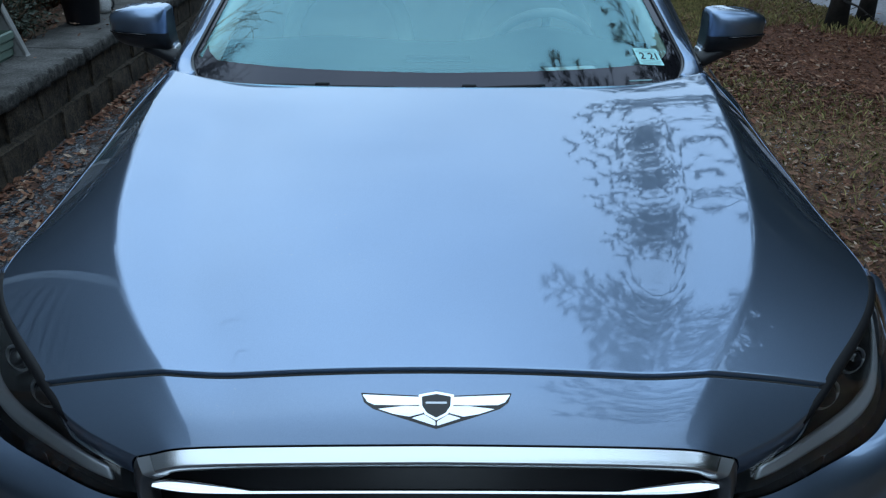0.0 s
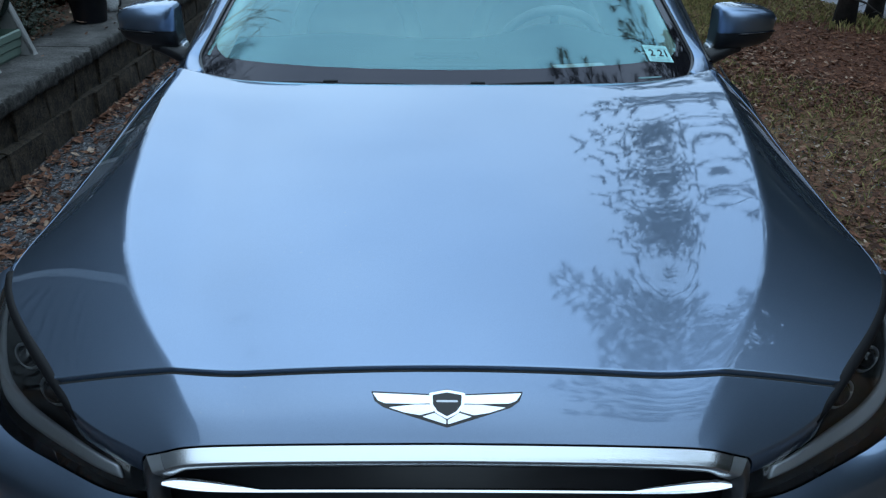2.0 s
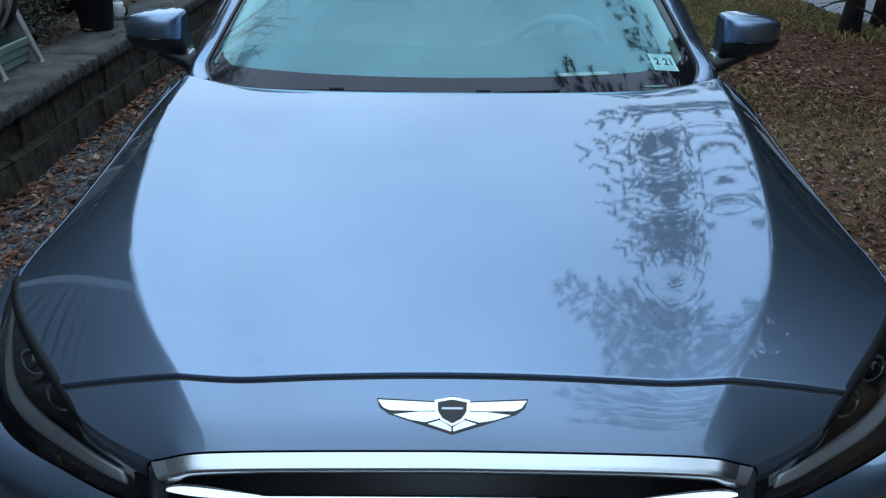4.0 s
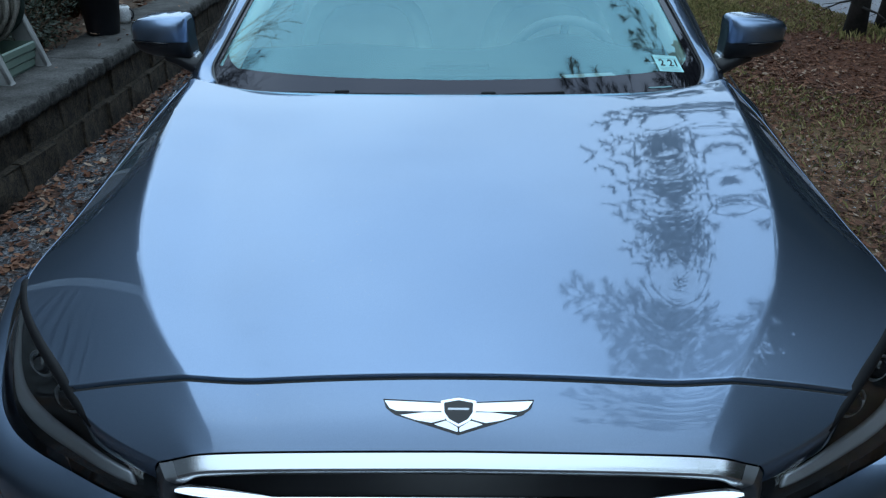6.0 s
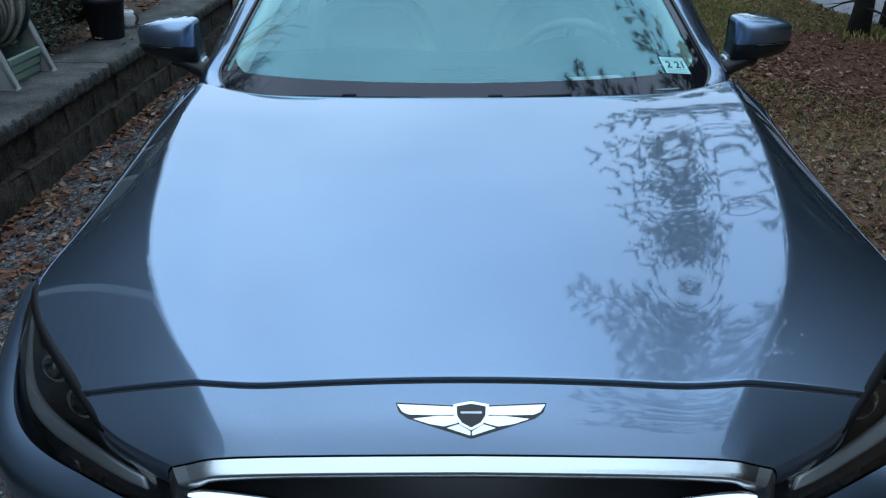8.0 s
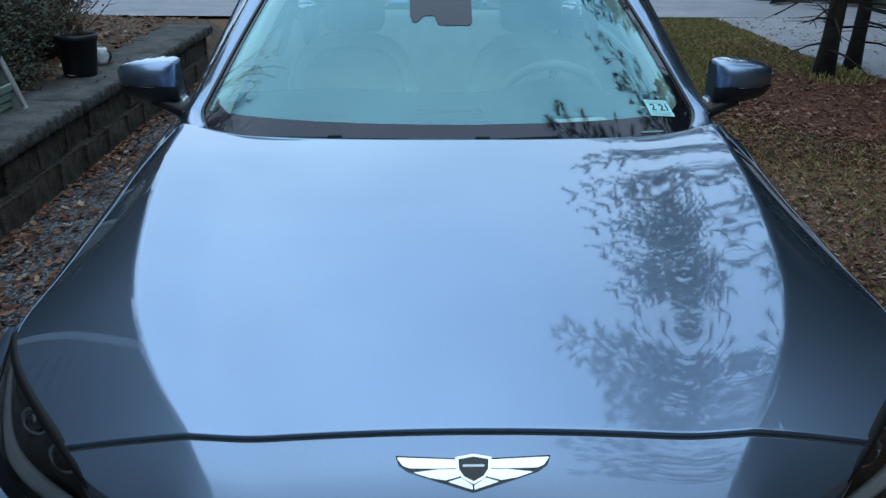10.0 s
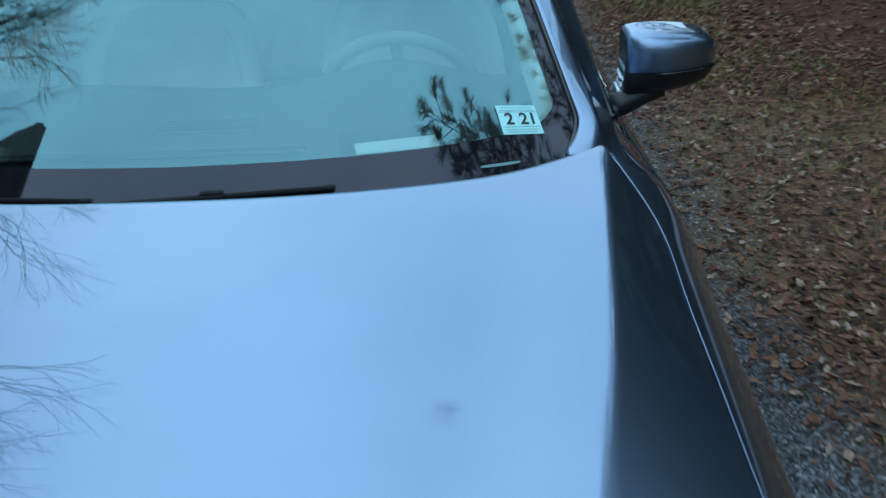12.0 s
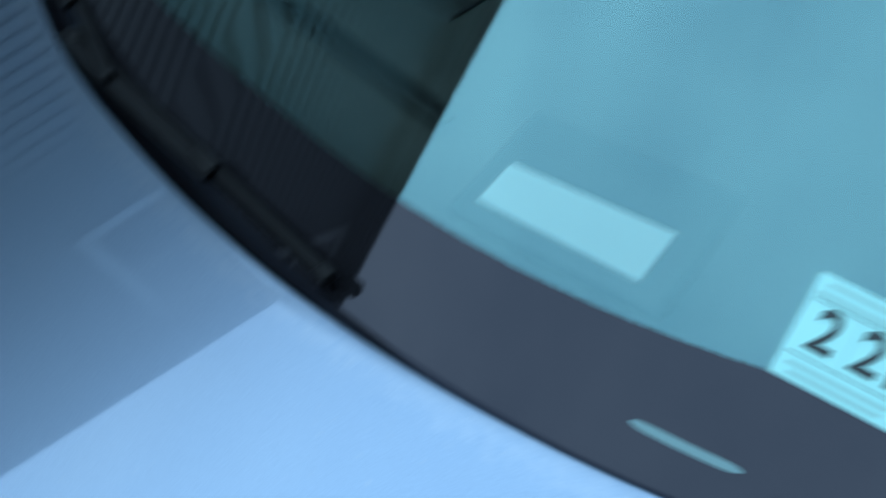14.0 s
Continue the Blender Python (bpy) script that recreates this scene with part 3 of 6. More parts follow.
def strip(s_list, w_list, off=0.0):
    rows = []
    for w in w_list:
        row = []
        for s in s_list:
            e = 0.01
            n = (screen_point(min(s + e, 1), w) - screen_point(max(s - e, -1), w)).cross(screen_point(s, min(w + e, 1)) - screen_point(s, max(w - e, -0.1)))
            row.append(screen_point(s, w) + n.normalized() * off)
        rows.append(row)
    return grid(rows)


def windscreen():
    ss = [math.sin(math.pi / 2 * k / 30) for k in range(-30, 31)]
    ws = [k / 30 for k in range(31)]
    ob = part("windscreen", outward(strip(ss, ws), (0, -0.5, 1)), WINDSCREEN, car, "curved windscreen that mirrors the overcast sky")
    ob.visible_shadow = False
    # black printed border, laid on the outside of the pane by a hair
    low = [-0.06, -0.03, 0.0, 0.03, 0.06, 0.09, 0.115]
    border = strip(ss, low, 0.002)
    part("glass_border", border, FRIT, ob, "black printed glass border")
    for sg in (1, -1):
        part("glass_border", strip(sorted([sg * v for v in ((0.955, 0.97, 0.985, 1.0) if sg > 0 else (0.975, 0.985, 0.993, 1.0))]), ws[2:], 0.002), FRIT, ob)
    for sg in (1, -1):
        rows = []
        for k in range(9):
            w = 0.114 + 0.075 * k / 8
            inner = 0.957 - 0.075 * (1 - k / 8) ** 2
            row = []
            for q in np.linspace(0, 1, 6):
                p = screen_point(sg * (inner + (0.957 - inner) * q), w)
                row.append(p + Vector((0, -0.45, 0.89)) * 0.0025)
            rows.append(row)
        part("border_corner", grid(rows), FRIT, ob)
    part("glass_border", strip(ss, [0.93, 0.95, 0.975, 1.0], 0.002), FRIT, ob)
    # printed patch behind the inner mirror, with a notch at its foot
    foot = [(-0.122, 0.67), (-0.112, 0.628), (-0.097, 0.628), (-0.086, 0.65), (-0.075, 0.667), (-0.043, 0.667), (-0.035, 0.64), (-0.028, 0.614), (0.0, 0.611), (0.068, 0.610), (0.076, 0.618), (0.081, 0.634)]
    rows = []
    for x, w0 in foot:
        rows.append([screen_point(x / (0.762 - 0.162 * w), w) + Vector((0, -0.45, 0.89)) * 0.0025 for w in (w0, w0 + 0.01, 0.5 * (w0 + 0.94), 0.94)])
    part("sensor_patch", grid(rows), FRIT, ob, "black printed patch behind the inner mirror")
    return ob


screen = windscreen()


def pillar_edge(w):
    """Outer edge of the pillar, from the fender to the roof."""
    def line(t):
        return np.array((0.882, 1.42, 0.842)) * (1 - t) + np.array((0.70, 2.33, 1.383)) * t
    if w >= 0.28:
        return line(w)
    return np.array((0.826, 1.43, 0.974)) * (1 - w / 0.28) + line(0.28) * w / 0.28


def glass_edge(w):
    return np.array(screen_point(1.0 - 0.085 * max(1 - w / 0.13, 0) ** 2, w))


def pillar(sign):
    """Painted A-pillar between the glass and the door, growing out of the fender."""
    rows = []
    prof = ((0.0, -0.002), (0.01, 0.004), (0.03, 0.008), (0.1, 0.0115), (0.2, 0.0155), (0.3, 0.019), (0.37, 0.0195), (0.44, 0.0165), (0.6, 0.008), (0.8, 0.001), (0.95, -0.001), (1.0, -0.002), (1.03, -0.014))
    # the foot: from the hood's corner round to the glass
    e0 = np.array(hood_e(1.0)) + np.array((0.006, 0.004, -0.001))
    for k in range(6):
        t = k / 6
        g = e0 * (1 - t) + (glass_edge(0.0) + np.array((0, -0.008, 0.028))) * t
        o = np.array((0.826, 1.427, 0.976)) * (1 - t) + pillar_edge(0.02) * t
        rows.append([(sign * (g[0] * (1 - q) + o[0] * q), g[1] * (1 - q) + o[1] * q, g[2] * (1 - q) + o[2] * q + 0.6 * max(lift, 0) * t) for q, lift in prof])
    for w in [0.02 + 0.012 * k for k in range(12)] + [0.17 + 0.83 * k / 24 for k in range(25)]:
        g, o = glass_edge(w), pillar_edge(w)
        low = 0.020 * max(1 - w / 0.10, 0)
        rows.append([(sign * (g[0] * (1 - q) + o[0] * q + 0.3 * lift), g[1] * (1 - q) + o[1] * q - 0.2 * lift, g[2] * (1 - q) + o[2] * q + lift + low * (1 - q)) for q, lift in prof])
    part("pillar", grid(rows), PAINT, car)
    # dark moulding beside the glass
    rim = []
    for w in [0.012 * k for k in range(13)] + [0.16 + 0.84 * k / 24 for k in range(25)]:
        g = glass_edge(w)
        rim.append((sign * (g[0] - 0.001), g[1] - 0.001, g[2] + 0.004))
    part("screen_moulding", tube(rim, 0.006, 6), GLOSS_BLACK, car)
    # gap between the hood's corner and the pillar's foot
    gap = [tuple(np.array((sign, 1, 1)) * (np.array(hood_point(1.0, s)) + np.array((0.002 * (s - 1), 0.0135, -0.0035)))) for s in np.linspace(0.9, 2.0, 16)]
    part("corner_gap", tube(gap, 0.0022, 5), BLACK, car)
    # seams at the pillar's foot
    part("door_seam", tube([tuple(np.array((sign, 1, 1)) * (pillar_edge(w) + np.array((0.002, 0, -0.004)))) for w in np.linspace(0.28, 0.9, 20)], 0.003, 5), RUBBER, car)


for sg in (1, -1):
    pillar(sg)


# ---- roof, sides, tail ----
def roof():
    rows = []
    for j in range(25):
        w = j / 24
        half, edge_z = 0.60 + 0.10 * min(w * 7, 1), ROOF_Z - 0.035 + 0.015 * min(w * 7, 1) + 0.012 * min(w * 3, 1) - 0.035 * max(w - 0.6, 0) / 0.4
        crown = 0.035 + 0.03 * math.sin(math.pi * w)
        y = ROOF_Y + (3.45 - ROOF_Y) * w
        rows.append([(half * k / 12, y + 0.10 * (k / 12) ** 2 * (1 - w), edge_z + crown * (1 - (k / 12) ** 2)) for k in range(-12, 13)])
    part("roof", grid(rows), PAINT, car)


roof()


def belt(y):
    """Height of the body's upper rim."""
    return 0.985 + 0.03 * smooth01(2.4, 4.2, y)


def window_top(y):
    """Upper edge of the side windows: along the pillar, the roof and down to the tail."""
    lo, hi = 0.0, 1.0
    for _ in range(24):
        mid = (lo + hi) / 2
        lo, hi = (mid, hi) if pillar_edge(mid)[1] < y else (lo, mid)
    x, _, z = pillar_edge(lo)
    fall = smooth01(3.1, 4.3, y)
    return np.array((x + 0.14 * fall, y, z + 0.02 * smooth01(2.33, 2.8, y) - 0.345 * fall))


def body_side(sign):
    rows = []
    for j in range(71):
        y = 1.424 + (4.93 - 1.424) * j / 70
        top = belt(y)
        low = 0.30
        for wy in (3.87,):
            if abs(y - wy) < 0.36:
                low = 0.33 + math.sqrt(0.36 ** 2 - (y - wy) ** 2)
        row = []
        edge = window_top(y)
        if y < 1.68:
            top = edge[2] - 0.006
        for k in range(25):
            z = top + (low - top) * (k / 24) ** 1.4
            x = door_x(y, z)
            if y < 1.68:
                # closes up to the pillar's outer edge
                x += (edge[0] - door_x(y, top)) * smooth01(0.88, top, z)
            row.append((sign * x, y, z))
        inset = 0.012 if y >= 1.68 else 0.001
        row.insert(0, (row[0][0] - sign * inset, y, top + 0.002 * inset / 0.012))
        row.insert(0, (row[0][0] - sign * 0.018, y, top - 0.006))
        rows.append(row)
    part("body_side", grid(rows), PAINT, car)

    def pane(y0, y1, n):
        out = []
        for j in range(n + 1):
            y = y0 + (y1 - y0) * j / n
            a, b = np.array((door_x(y, belt(y)) - 0.018, y, belt(y) - 0.002)), window_top(y) + np.array((-0.003, 0, -0.004))
            out.append([(sign * (a[0] + (b[0] - a[0]) * t + 0.006 * math.sin(math.pi * t)), y, a[2] + (b[2] - a[2]) * t) for t in (0, 0.2, 0.4, 0.6, 0.8, 1)])
        return out
    part("mirror_sail", thick(grid(pane(1.665, 1.78, 6)), 0.004), GLOSS_BLACK, car)
    ob = part("side_window", outward(grid(pane(1.78, 4.28, 40)), (sign, 0, 0)), SIDE_GLASS, car)
    ob.visible_shadow = False
    part("window_trim", tube([(sign * (door_x(y, belt(y)) - 0.010), y, belt(y) + 0.004) for y in np.linspace(1.85, 4.2, 40)], 0.007, 6), CHROME, car, "bright window trim")
    # gap of the front door
    gap = [(door_x(1.59 - 0.055 * (0.95 - z), z) + 0.0005, 1.59 - 0.055 * (0.95 - z) * 8 * max(z - 0.82, 0) / 0.13 - 0.05 * (0.82 - min(z, 0.82)) - (0.06 if z < 0.82 else 0.46 * (0.95 - z)), z) for z in np.linspace(0.35, 0.982, 26)]
    part("door_gap", tube([(sign * x, y, z) for x, y, z in gap], 0.003, 6), BLACK, car)
    part("window_frame", tube([(sign * p[0], p[1], p[2]) for p in (window_top(y) for y in np.linspace(2.3, 4.25, 30))], 0.02, 8), PAINT, car)


for sg in (1, -1):
    body_side(sg)


def tail():
    rows = []
    for j in range(16):
        w = j / 15
        y = 3.45 + (4.15 - 3.45) * w
        rows.append([((0.66 - 0.02 * w) * k / 8, y, 1.395 - 0.325 * w - 0.03 * (k / 8) ** 4 + 0.03 * math.sin(math.pi * w)) for k in range(-8, 9)])
    for sg in (1, -1):
        rear = []
        for row in rows:
            a, b = row[-1], window_top(min(row[0][1], 4.25))
            rear.append([(sg * (a[0] + (b[0] + 0.01 - a[0]) * t), row[0][1], a[2] + (b[2] - a[2]) * t + 0.012 * math.sin(math.pi * t)) for t in (0, 0.25, 0.5, 0.75, 1)])
        part("rear_pillar", grid(rear), PAINT, car)
    ob = part("rear_window", outward(grid(rows), (0, 0.5, 1)), SIDE_GLASS, car)
    ob.visible_shadow = False
    rows = []
    for j in range(25):
        w = j / 24
        y = 4.12 + 0.83 * min(w * 1.5, 1) - 0.05 * smooth01(0.7, 1, w)
        z = 1.07 - 0.03 * min(w * 1.5, 1) - 0.72 * max(w - 0.62, 0) / 0.38
        hw = side_x(min(y, 4.93), 0.9) - 0.03
        rows.append([(hw * k / 10, y - 0.12 * (k / 10) ** 4 * w, z - 0.02 * (k / 10) ** 4) for k in range(-10, 11)])
    part("trunk_lid", grid(rows), PAINT, car)
    part("underbody", box((-0.8, 0.25, 0.18), (0.8, 4.7, 0.42), 0.05), BLACK, car)
    part("engine_bay", box((-0.60, 0.35, 0.35), (0.60, 1.35, 0.78), 0.03), BLACK, car)


tail()


def wheel(x, y):
    w = new("wheel")
    w.parent = car
    w.location = (x, y, 0.345)
    sg = math.copysign(1, x)
    prof = [(0.235, -0.11), (0.30, -0.12), (0.335, -0.10), (0.345, -0.05), (0.345, 0.05), (0.335, 0.10), (0.30, 0.12), (0.235, 0.11)]
    bm = grid([[(o * sg, r * math.cos(a), r * math.sin(a)) for r, o in prof] for a in (2 * math.pi * k / 40 for k in range(41))])
    bmesh.ops.remove_doubles(bm, verts=bm.verts, dist=1e-5)
    part("tyre", bm, RUBBER, w)
    prof = [(0.03, 0.07), (0.06, 0.085), (0.2, 0.07), (0.225, 0.10), (0.24, 0.105), (0.238, -0.1)]
    bm = grid([[(o * sg - (0.02 * sg if (k // 4) % 2 and 0.05 < r < 0.21 else 0), r * math.cos(a), r * math.sin(a)) for r, o in prof] for k, a in ((k, 2 * math.pi * k / 40) for k in range(41))])
    part("rim", bm, SATIN, w)


for wx in (0.795, -0.795):
    for wy in (0.86, 3.87):
        wheel(wx, wy)

# ---- front: grille, lamps, bumper ----
grille = new("grille")
grille.parent = car


def grille_parts():
    # polished surround: a bevelled bar over the top and down both sides
    path = [Vector(nose_bottom(s)) + Vector((0, -0.002, -0.0025)) for s in np.linspace(0, 2, 22)]
    down = [(0.487, 0.031, 0.712), (0.488, 0.026, 0.685), (0.480, 0.01, 0.60), (0.45, -0.01, 0.50), (0.40, -0.01, 0.36), (0.36, 0.0, 0.28)]
    prof_top = [(0.0, 0.0), (-0.0115, -0.0095), (-0.0175, -0.0150), (-0.019, -0.0175), (-0.018, -0.021), (-0.010, -0.034), (0.004, -0.040), (0.02, -0.040)]
    rows = []
    for k in range(-21, 22):
        p = path[abs(k)]
        # the bar is mitred towards the corner
        mitre = 0.8 * smooth01(0.40, 0.479, p.x)
        rows.append([(math.copysign(p.x + mitre * b, k) if k else 0.0, p.y + a, p.z + b) for a, b in prof_top])
    part("surround", grid(rows[3:-3]), POLISHED, grille, "bright polished grille surround")
    # the sides take a darker copy of the corner's satin chrome, for their shade
    for sg, corner in ((-1, rows[:4]), (1, rows[-4:])):
        part("surround_corner", grid(corner), SATIN, grille, "satin corner piece")
        end = corner[0] if sg < 0 else corner[-1]
        side_rows = [[(end[0][0] + sg * 0.002, end[0][1] + 0.03, end[0][2] - 0.004)] + end]
        for x, y, z in down:
            drop = smooth01(0.60, 0.7265, z)
            side_rows.append([(sg * (x + 0.002), y + 0.03, z - 0.004)] + [(sg * (x + 0.8 * b), y + a, z + drop * b) for a, b in prof_top])
        part("surround_side", grid(side_rows), SHADED_SATIN, grille)
    part("mesh_backing", box((-0.47, 0.075, 0.28), (0.47, 0.095, 0.75)), BLACK, grille)
    for i in range(6):
        z = 0.682 - 0.072 * i
        half = 0.452 - 0.016 * i
        rows = []
        # each end swells into a wedge whose tip turns up
        for k in [-1, -0.985] + [k / 32 for k in range(-31, 32)] + [0.985, 1]:
            a = max((abs(k) - 0.66) / 0.34, 0.0)
            tall = 0.0032 + 0.0155 * a ** 0.85 * (1 - a ** 5)
            y0, low = 0.002 + 0.004 * (1 - k * k), z - 0.008 + 0.016 * a ** 4
            face = [(0.0, 0.0), (0.04, 0.10), (0.35, 0.42), (0.7, 0.74), (1.0, 1.0)]
            rows.append([(half * k, y0 + 0.012, low - 0.0012)] + [(half * k, y0 + 1.15 * tall * p, low + tall * q) for p, q in face] + [(half * k, y0 + 1.15 * tall + 0.006, low + tall - 0.002)])
        part("slat", grid(rows), CHROME, grille)


grille_parts()

LAMP_UP = [(0.520, 0.062, 0.690), (0.598, 0.092, 0.748), (0.660, 0.140, 0.795), (0.76, 0.266, 0.810), (0.868, 0.458, 0.827), (0.90, 0.60, 0.838)]
LAMP_LOW = [(0.500, 0.036, 0.640), (0.57, 0.060, 0.638), (0.672, 0.108, 0.655), (0.805, 0.20, 0.668), (0.893, 0.39, 0.730), (0.914, 0.58, 0.800)]
LAMP_K = [0, 0.18, 0.38, 0.6, 0.85, 1.0]


def lamp(sign):
    lamp_ob = new("headlight")
    lamp_ob.parent = car
    rows, back = [], []
    for j in range(37):
        u = j / 36
        a, b = spline(LAMP_K, LAMP_UP, u), spline(LAMP_K, LAMP_LOW, u)
        row, row2 = [], []
        for k in range(11):
            w = k / 10
            p = a + (b - a) * w
            o = 0.009 * math.sin(math.pi * w)
            row.append((sign * (p[0] + 0.7 * o), p[1] - 0.7 * o, p[2] + 0.1 * o))
            i = 0.045 * math.sin(math.pi * w) * math.sin(math.pi * u) + 0.022
            row2.append((sign * (p[0] - 0.6 * i), p[1] + 0.7 * i, p[2] - 0.3 * i))
        rows.append(row)
        back.append(row2)
    part("housing", grid(back), LAMP_DARK, lamp_ob)
    ob = part("lens", outward(grid(rows), (sign * 0.5, -1, 0.5)), LENS_GLASS, lamp_ob, "clear lamp lens")
    ob.visible_shadow = False

    def inside(u, w, d):
        a, b = spline(LAMP_K, LAMP_UP, u), spline(LAMP_K, LAMP_LOW, u)
        p = a + (b - a) * w
        return Vector((sign * (p[0] - 0.6 * d), p[1] + 0.7 * d, p[2] - 0.3 * d))
    def strip_w(u):
        return 0.60 + 0.10 * math.sin(math.pi * u) - 0.34 * smooth01(0.62, 0.92, u)
    band = [[inside(u, strip_w(u) + d * (1.25 - 0.5 * u), 0.013) for d in (-0.10, -0.05, 0.0, 0.05, 0.10)] for u in np.linspace(0.10, 0.93, 34)]
    part("daytime_strip", thick(grid(band), 0.006), LAMP_STRIP, lamp_ob, "dull silver light strip")
    for u, r in ((0.60, 0.022), (0.43, 0.024)):
        c = inside(u, 0.26, 0.026)
        bm = bmesh.new()
        bmesh.ops.create_uvsphere(bm, u_segments=20, v_segments=12, radius=r)
        bmesh.ops.transform(bm, matrix=Matrix.Translation(c), verts=bm.verts)
        part("projector", bm, GLOSS_BLACK, lamp_ob)
        # ring added in place of the reflections round the projector
        ring = [c + Vector((sign * 0.3, -0.9, 0.3)).normalized() * 0.010 + Matrix.Rotation(radians(20 * sign), 3, "Z") @ Vector(((r + 0.003) * math.cos(a), 0, (r + 0.003) * math.sin(a))) for a in (2 * math.pi * k / 24 for k in range(25))]
        part("glint_ring", tube(ring, 0.003, 6), SATIN, lamp_ob, "satin ring for the glints round the projector")
    # dark gap towards the hood
    part("lamp_gap", tube([(sign * (p[0] - 0.002), p[1] - 0.001, p[2] + 0.000) for p in (spline(LAMP_K, LAMP_UP, 0.2 + 0.66 * k / 24) for k in range(25))], 0.0105, 8), WIPER, lamp_ob)


for sg in (1, -1):
    lamp(sg)


def bumper():
    for sign in (1, -1):
        rows = []
        for j in range(37):
            u = j / 36
            b = spline(LAMP_K, LAMP_LOW, u)
            row = [(sign * b[0], b[1] - 0.002, b[2] - 0.005)]
            for k in range(1, 17):
                w = k / 16
                z = b[2] - 0.005 + (0.24 - b[2]) * w ** (1.25 + 0.6 * smooth01(0.3, 0.65, u))
                out = 0.07 * math.sin(min(w * 2.6, 1) * math.pi / 2) * (0.7 + 0.3 * smooth01(0.3, 0.65, u)) - 0.05 * smooth01(0.75, 1, w)
                row.append((sign * (b[0] + out * (0.25 + 0.75 * u) - 0.02 * w), b[1] - out * (1 - 0.8 * u), z))
            rows.append(row)
        part("bumper", grid(rows), PAINT, car)
    part("bumper_middle", box((-0.36, -0.01, 0.2), (0.36, 0.05, 0.3), 0.02), PAINT, car)


bumper()

# ---- winged badge ----
badge = new("badge")
badge.parent = car


def nose_at(x, h):
    """A place on the nose panel, h metres above its lower rim."""
    s = min(abs(x) / (0.38 + 0.07 * h), 1)
    a, b = nose_top(s), nose_bottom(s)
    w = 1 - h
    p = a + (b - a) * w
    bow = math.sin(math.pi * w) * 0.004
    return Vector((x, p[1] - bow * 0.7, p[2] + bow * 0.6))


def badge_parts():
    tilt = Vector((0, -0.82, 0.57))

    def sheet(name, outline, material, lift, thickness, label=""):
        bm = bmesh.new()
        c = [nose_at(x, h) + tilt * lift for x, h in outline]
        f = bm.faces.new([bm.verts.new(p) for p in c])
        bm.normal_update()
        if f.normal.dot(tilt) < 0:
            f.normal_flip()
        r = bmesh.ops.extrude_face_region(bm, geom=[f])
        for v in [g for g in r["geom"] if isinstance(g, bmesh.types.BMVert)]:
            v.co += tilt * thickness
        bmesh.ops.delete(bm, geom=[f], context="FACES_ONLY") if f.is_valid else None
        bmesh.ops.bevel(bm, geom=[e for e in bm.edges if e.is_manifold], offset=0.0008, segments=2, affect="EDGES")
        part(name, bm, material, badge, label, smooth=False)

    def at(points):
        """Thousandths of a unit across and down from the shield's top to places on the nose."""
        return [(0.000303 * u, 0.745 - 0.00289 * v) for u, v in points]
    plate = [(0, -4), (75, 22), (394, 4), (376, 52), (330, 84), (190, 128), (0, 184)]
    plate = at(plate + [(-u, v) for u, v in plate[:0:-1]][1:])
    sheet("plate", plate[::-1], GLOSS_BLACK, 0.0, 0.003)
    for sg in (1, -1):
        for name, pts in (("upper_feather", ((74, 28), (386, 12), (358, 50), (322, 64), (170, 68), (72, 66))), ("lower_feather", ((70, 71.5), (172, 71.5), (304, 84), (220, 110), (140, 123), (68, 106))), ("point_feather", ((4, 146), (64, 112), (128, 130), (4, 168)))):
            shape = at([(sg * u, v) for u, v in pts])
            sheet(name, shape if sg < 0 else shape[::-1], CHROME, 0.003, 0.003)
    shield = [(0.028, 0.70), (0.0, 0.745), (-0.028, 0.70), (-0.027, 0.54), (-0.018, 0.42), (0.0, 0.335), (0.018, 0.42), (0.027, 0.54)]
    sheet("shield", shield, CHROME, 0.003, 0.005)
    sheet("shield_face", [(x * 0.82, 0.545 + (h - 0.545) * 0.82) for x, h in shield], GLOSS_BLACK, 0.008, 0.0012)
    sheet("shield_bar", [(-0.017, 0.60), (0.017, 0.60), (0.017, 0.57), (-0.017, 0.57)][::-1], SATIN, 0.0095, 0.0004)


badge_parts()


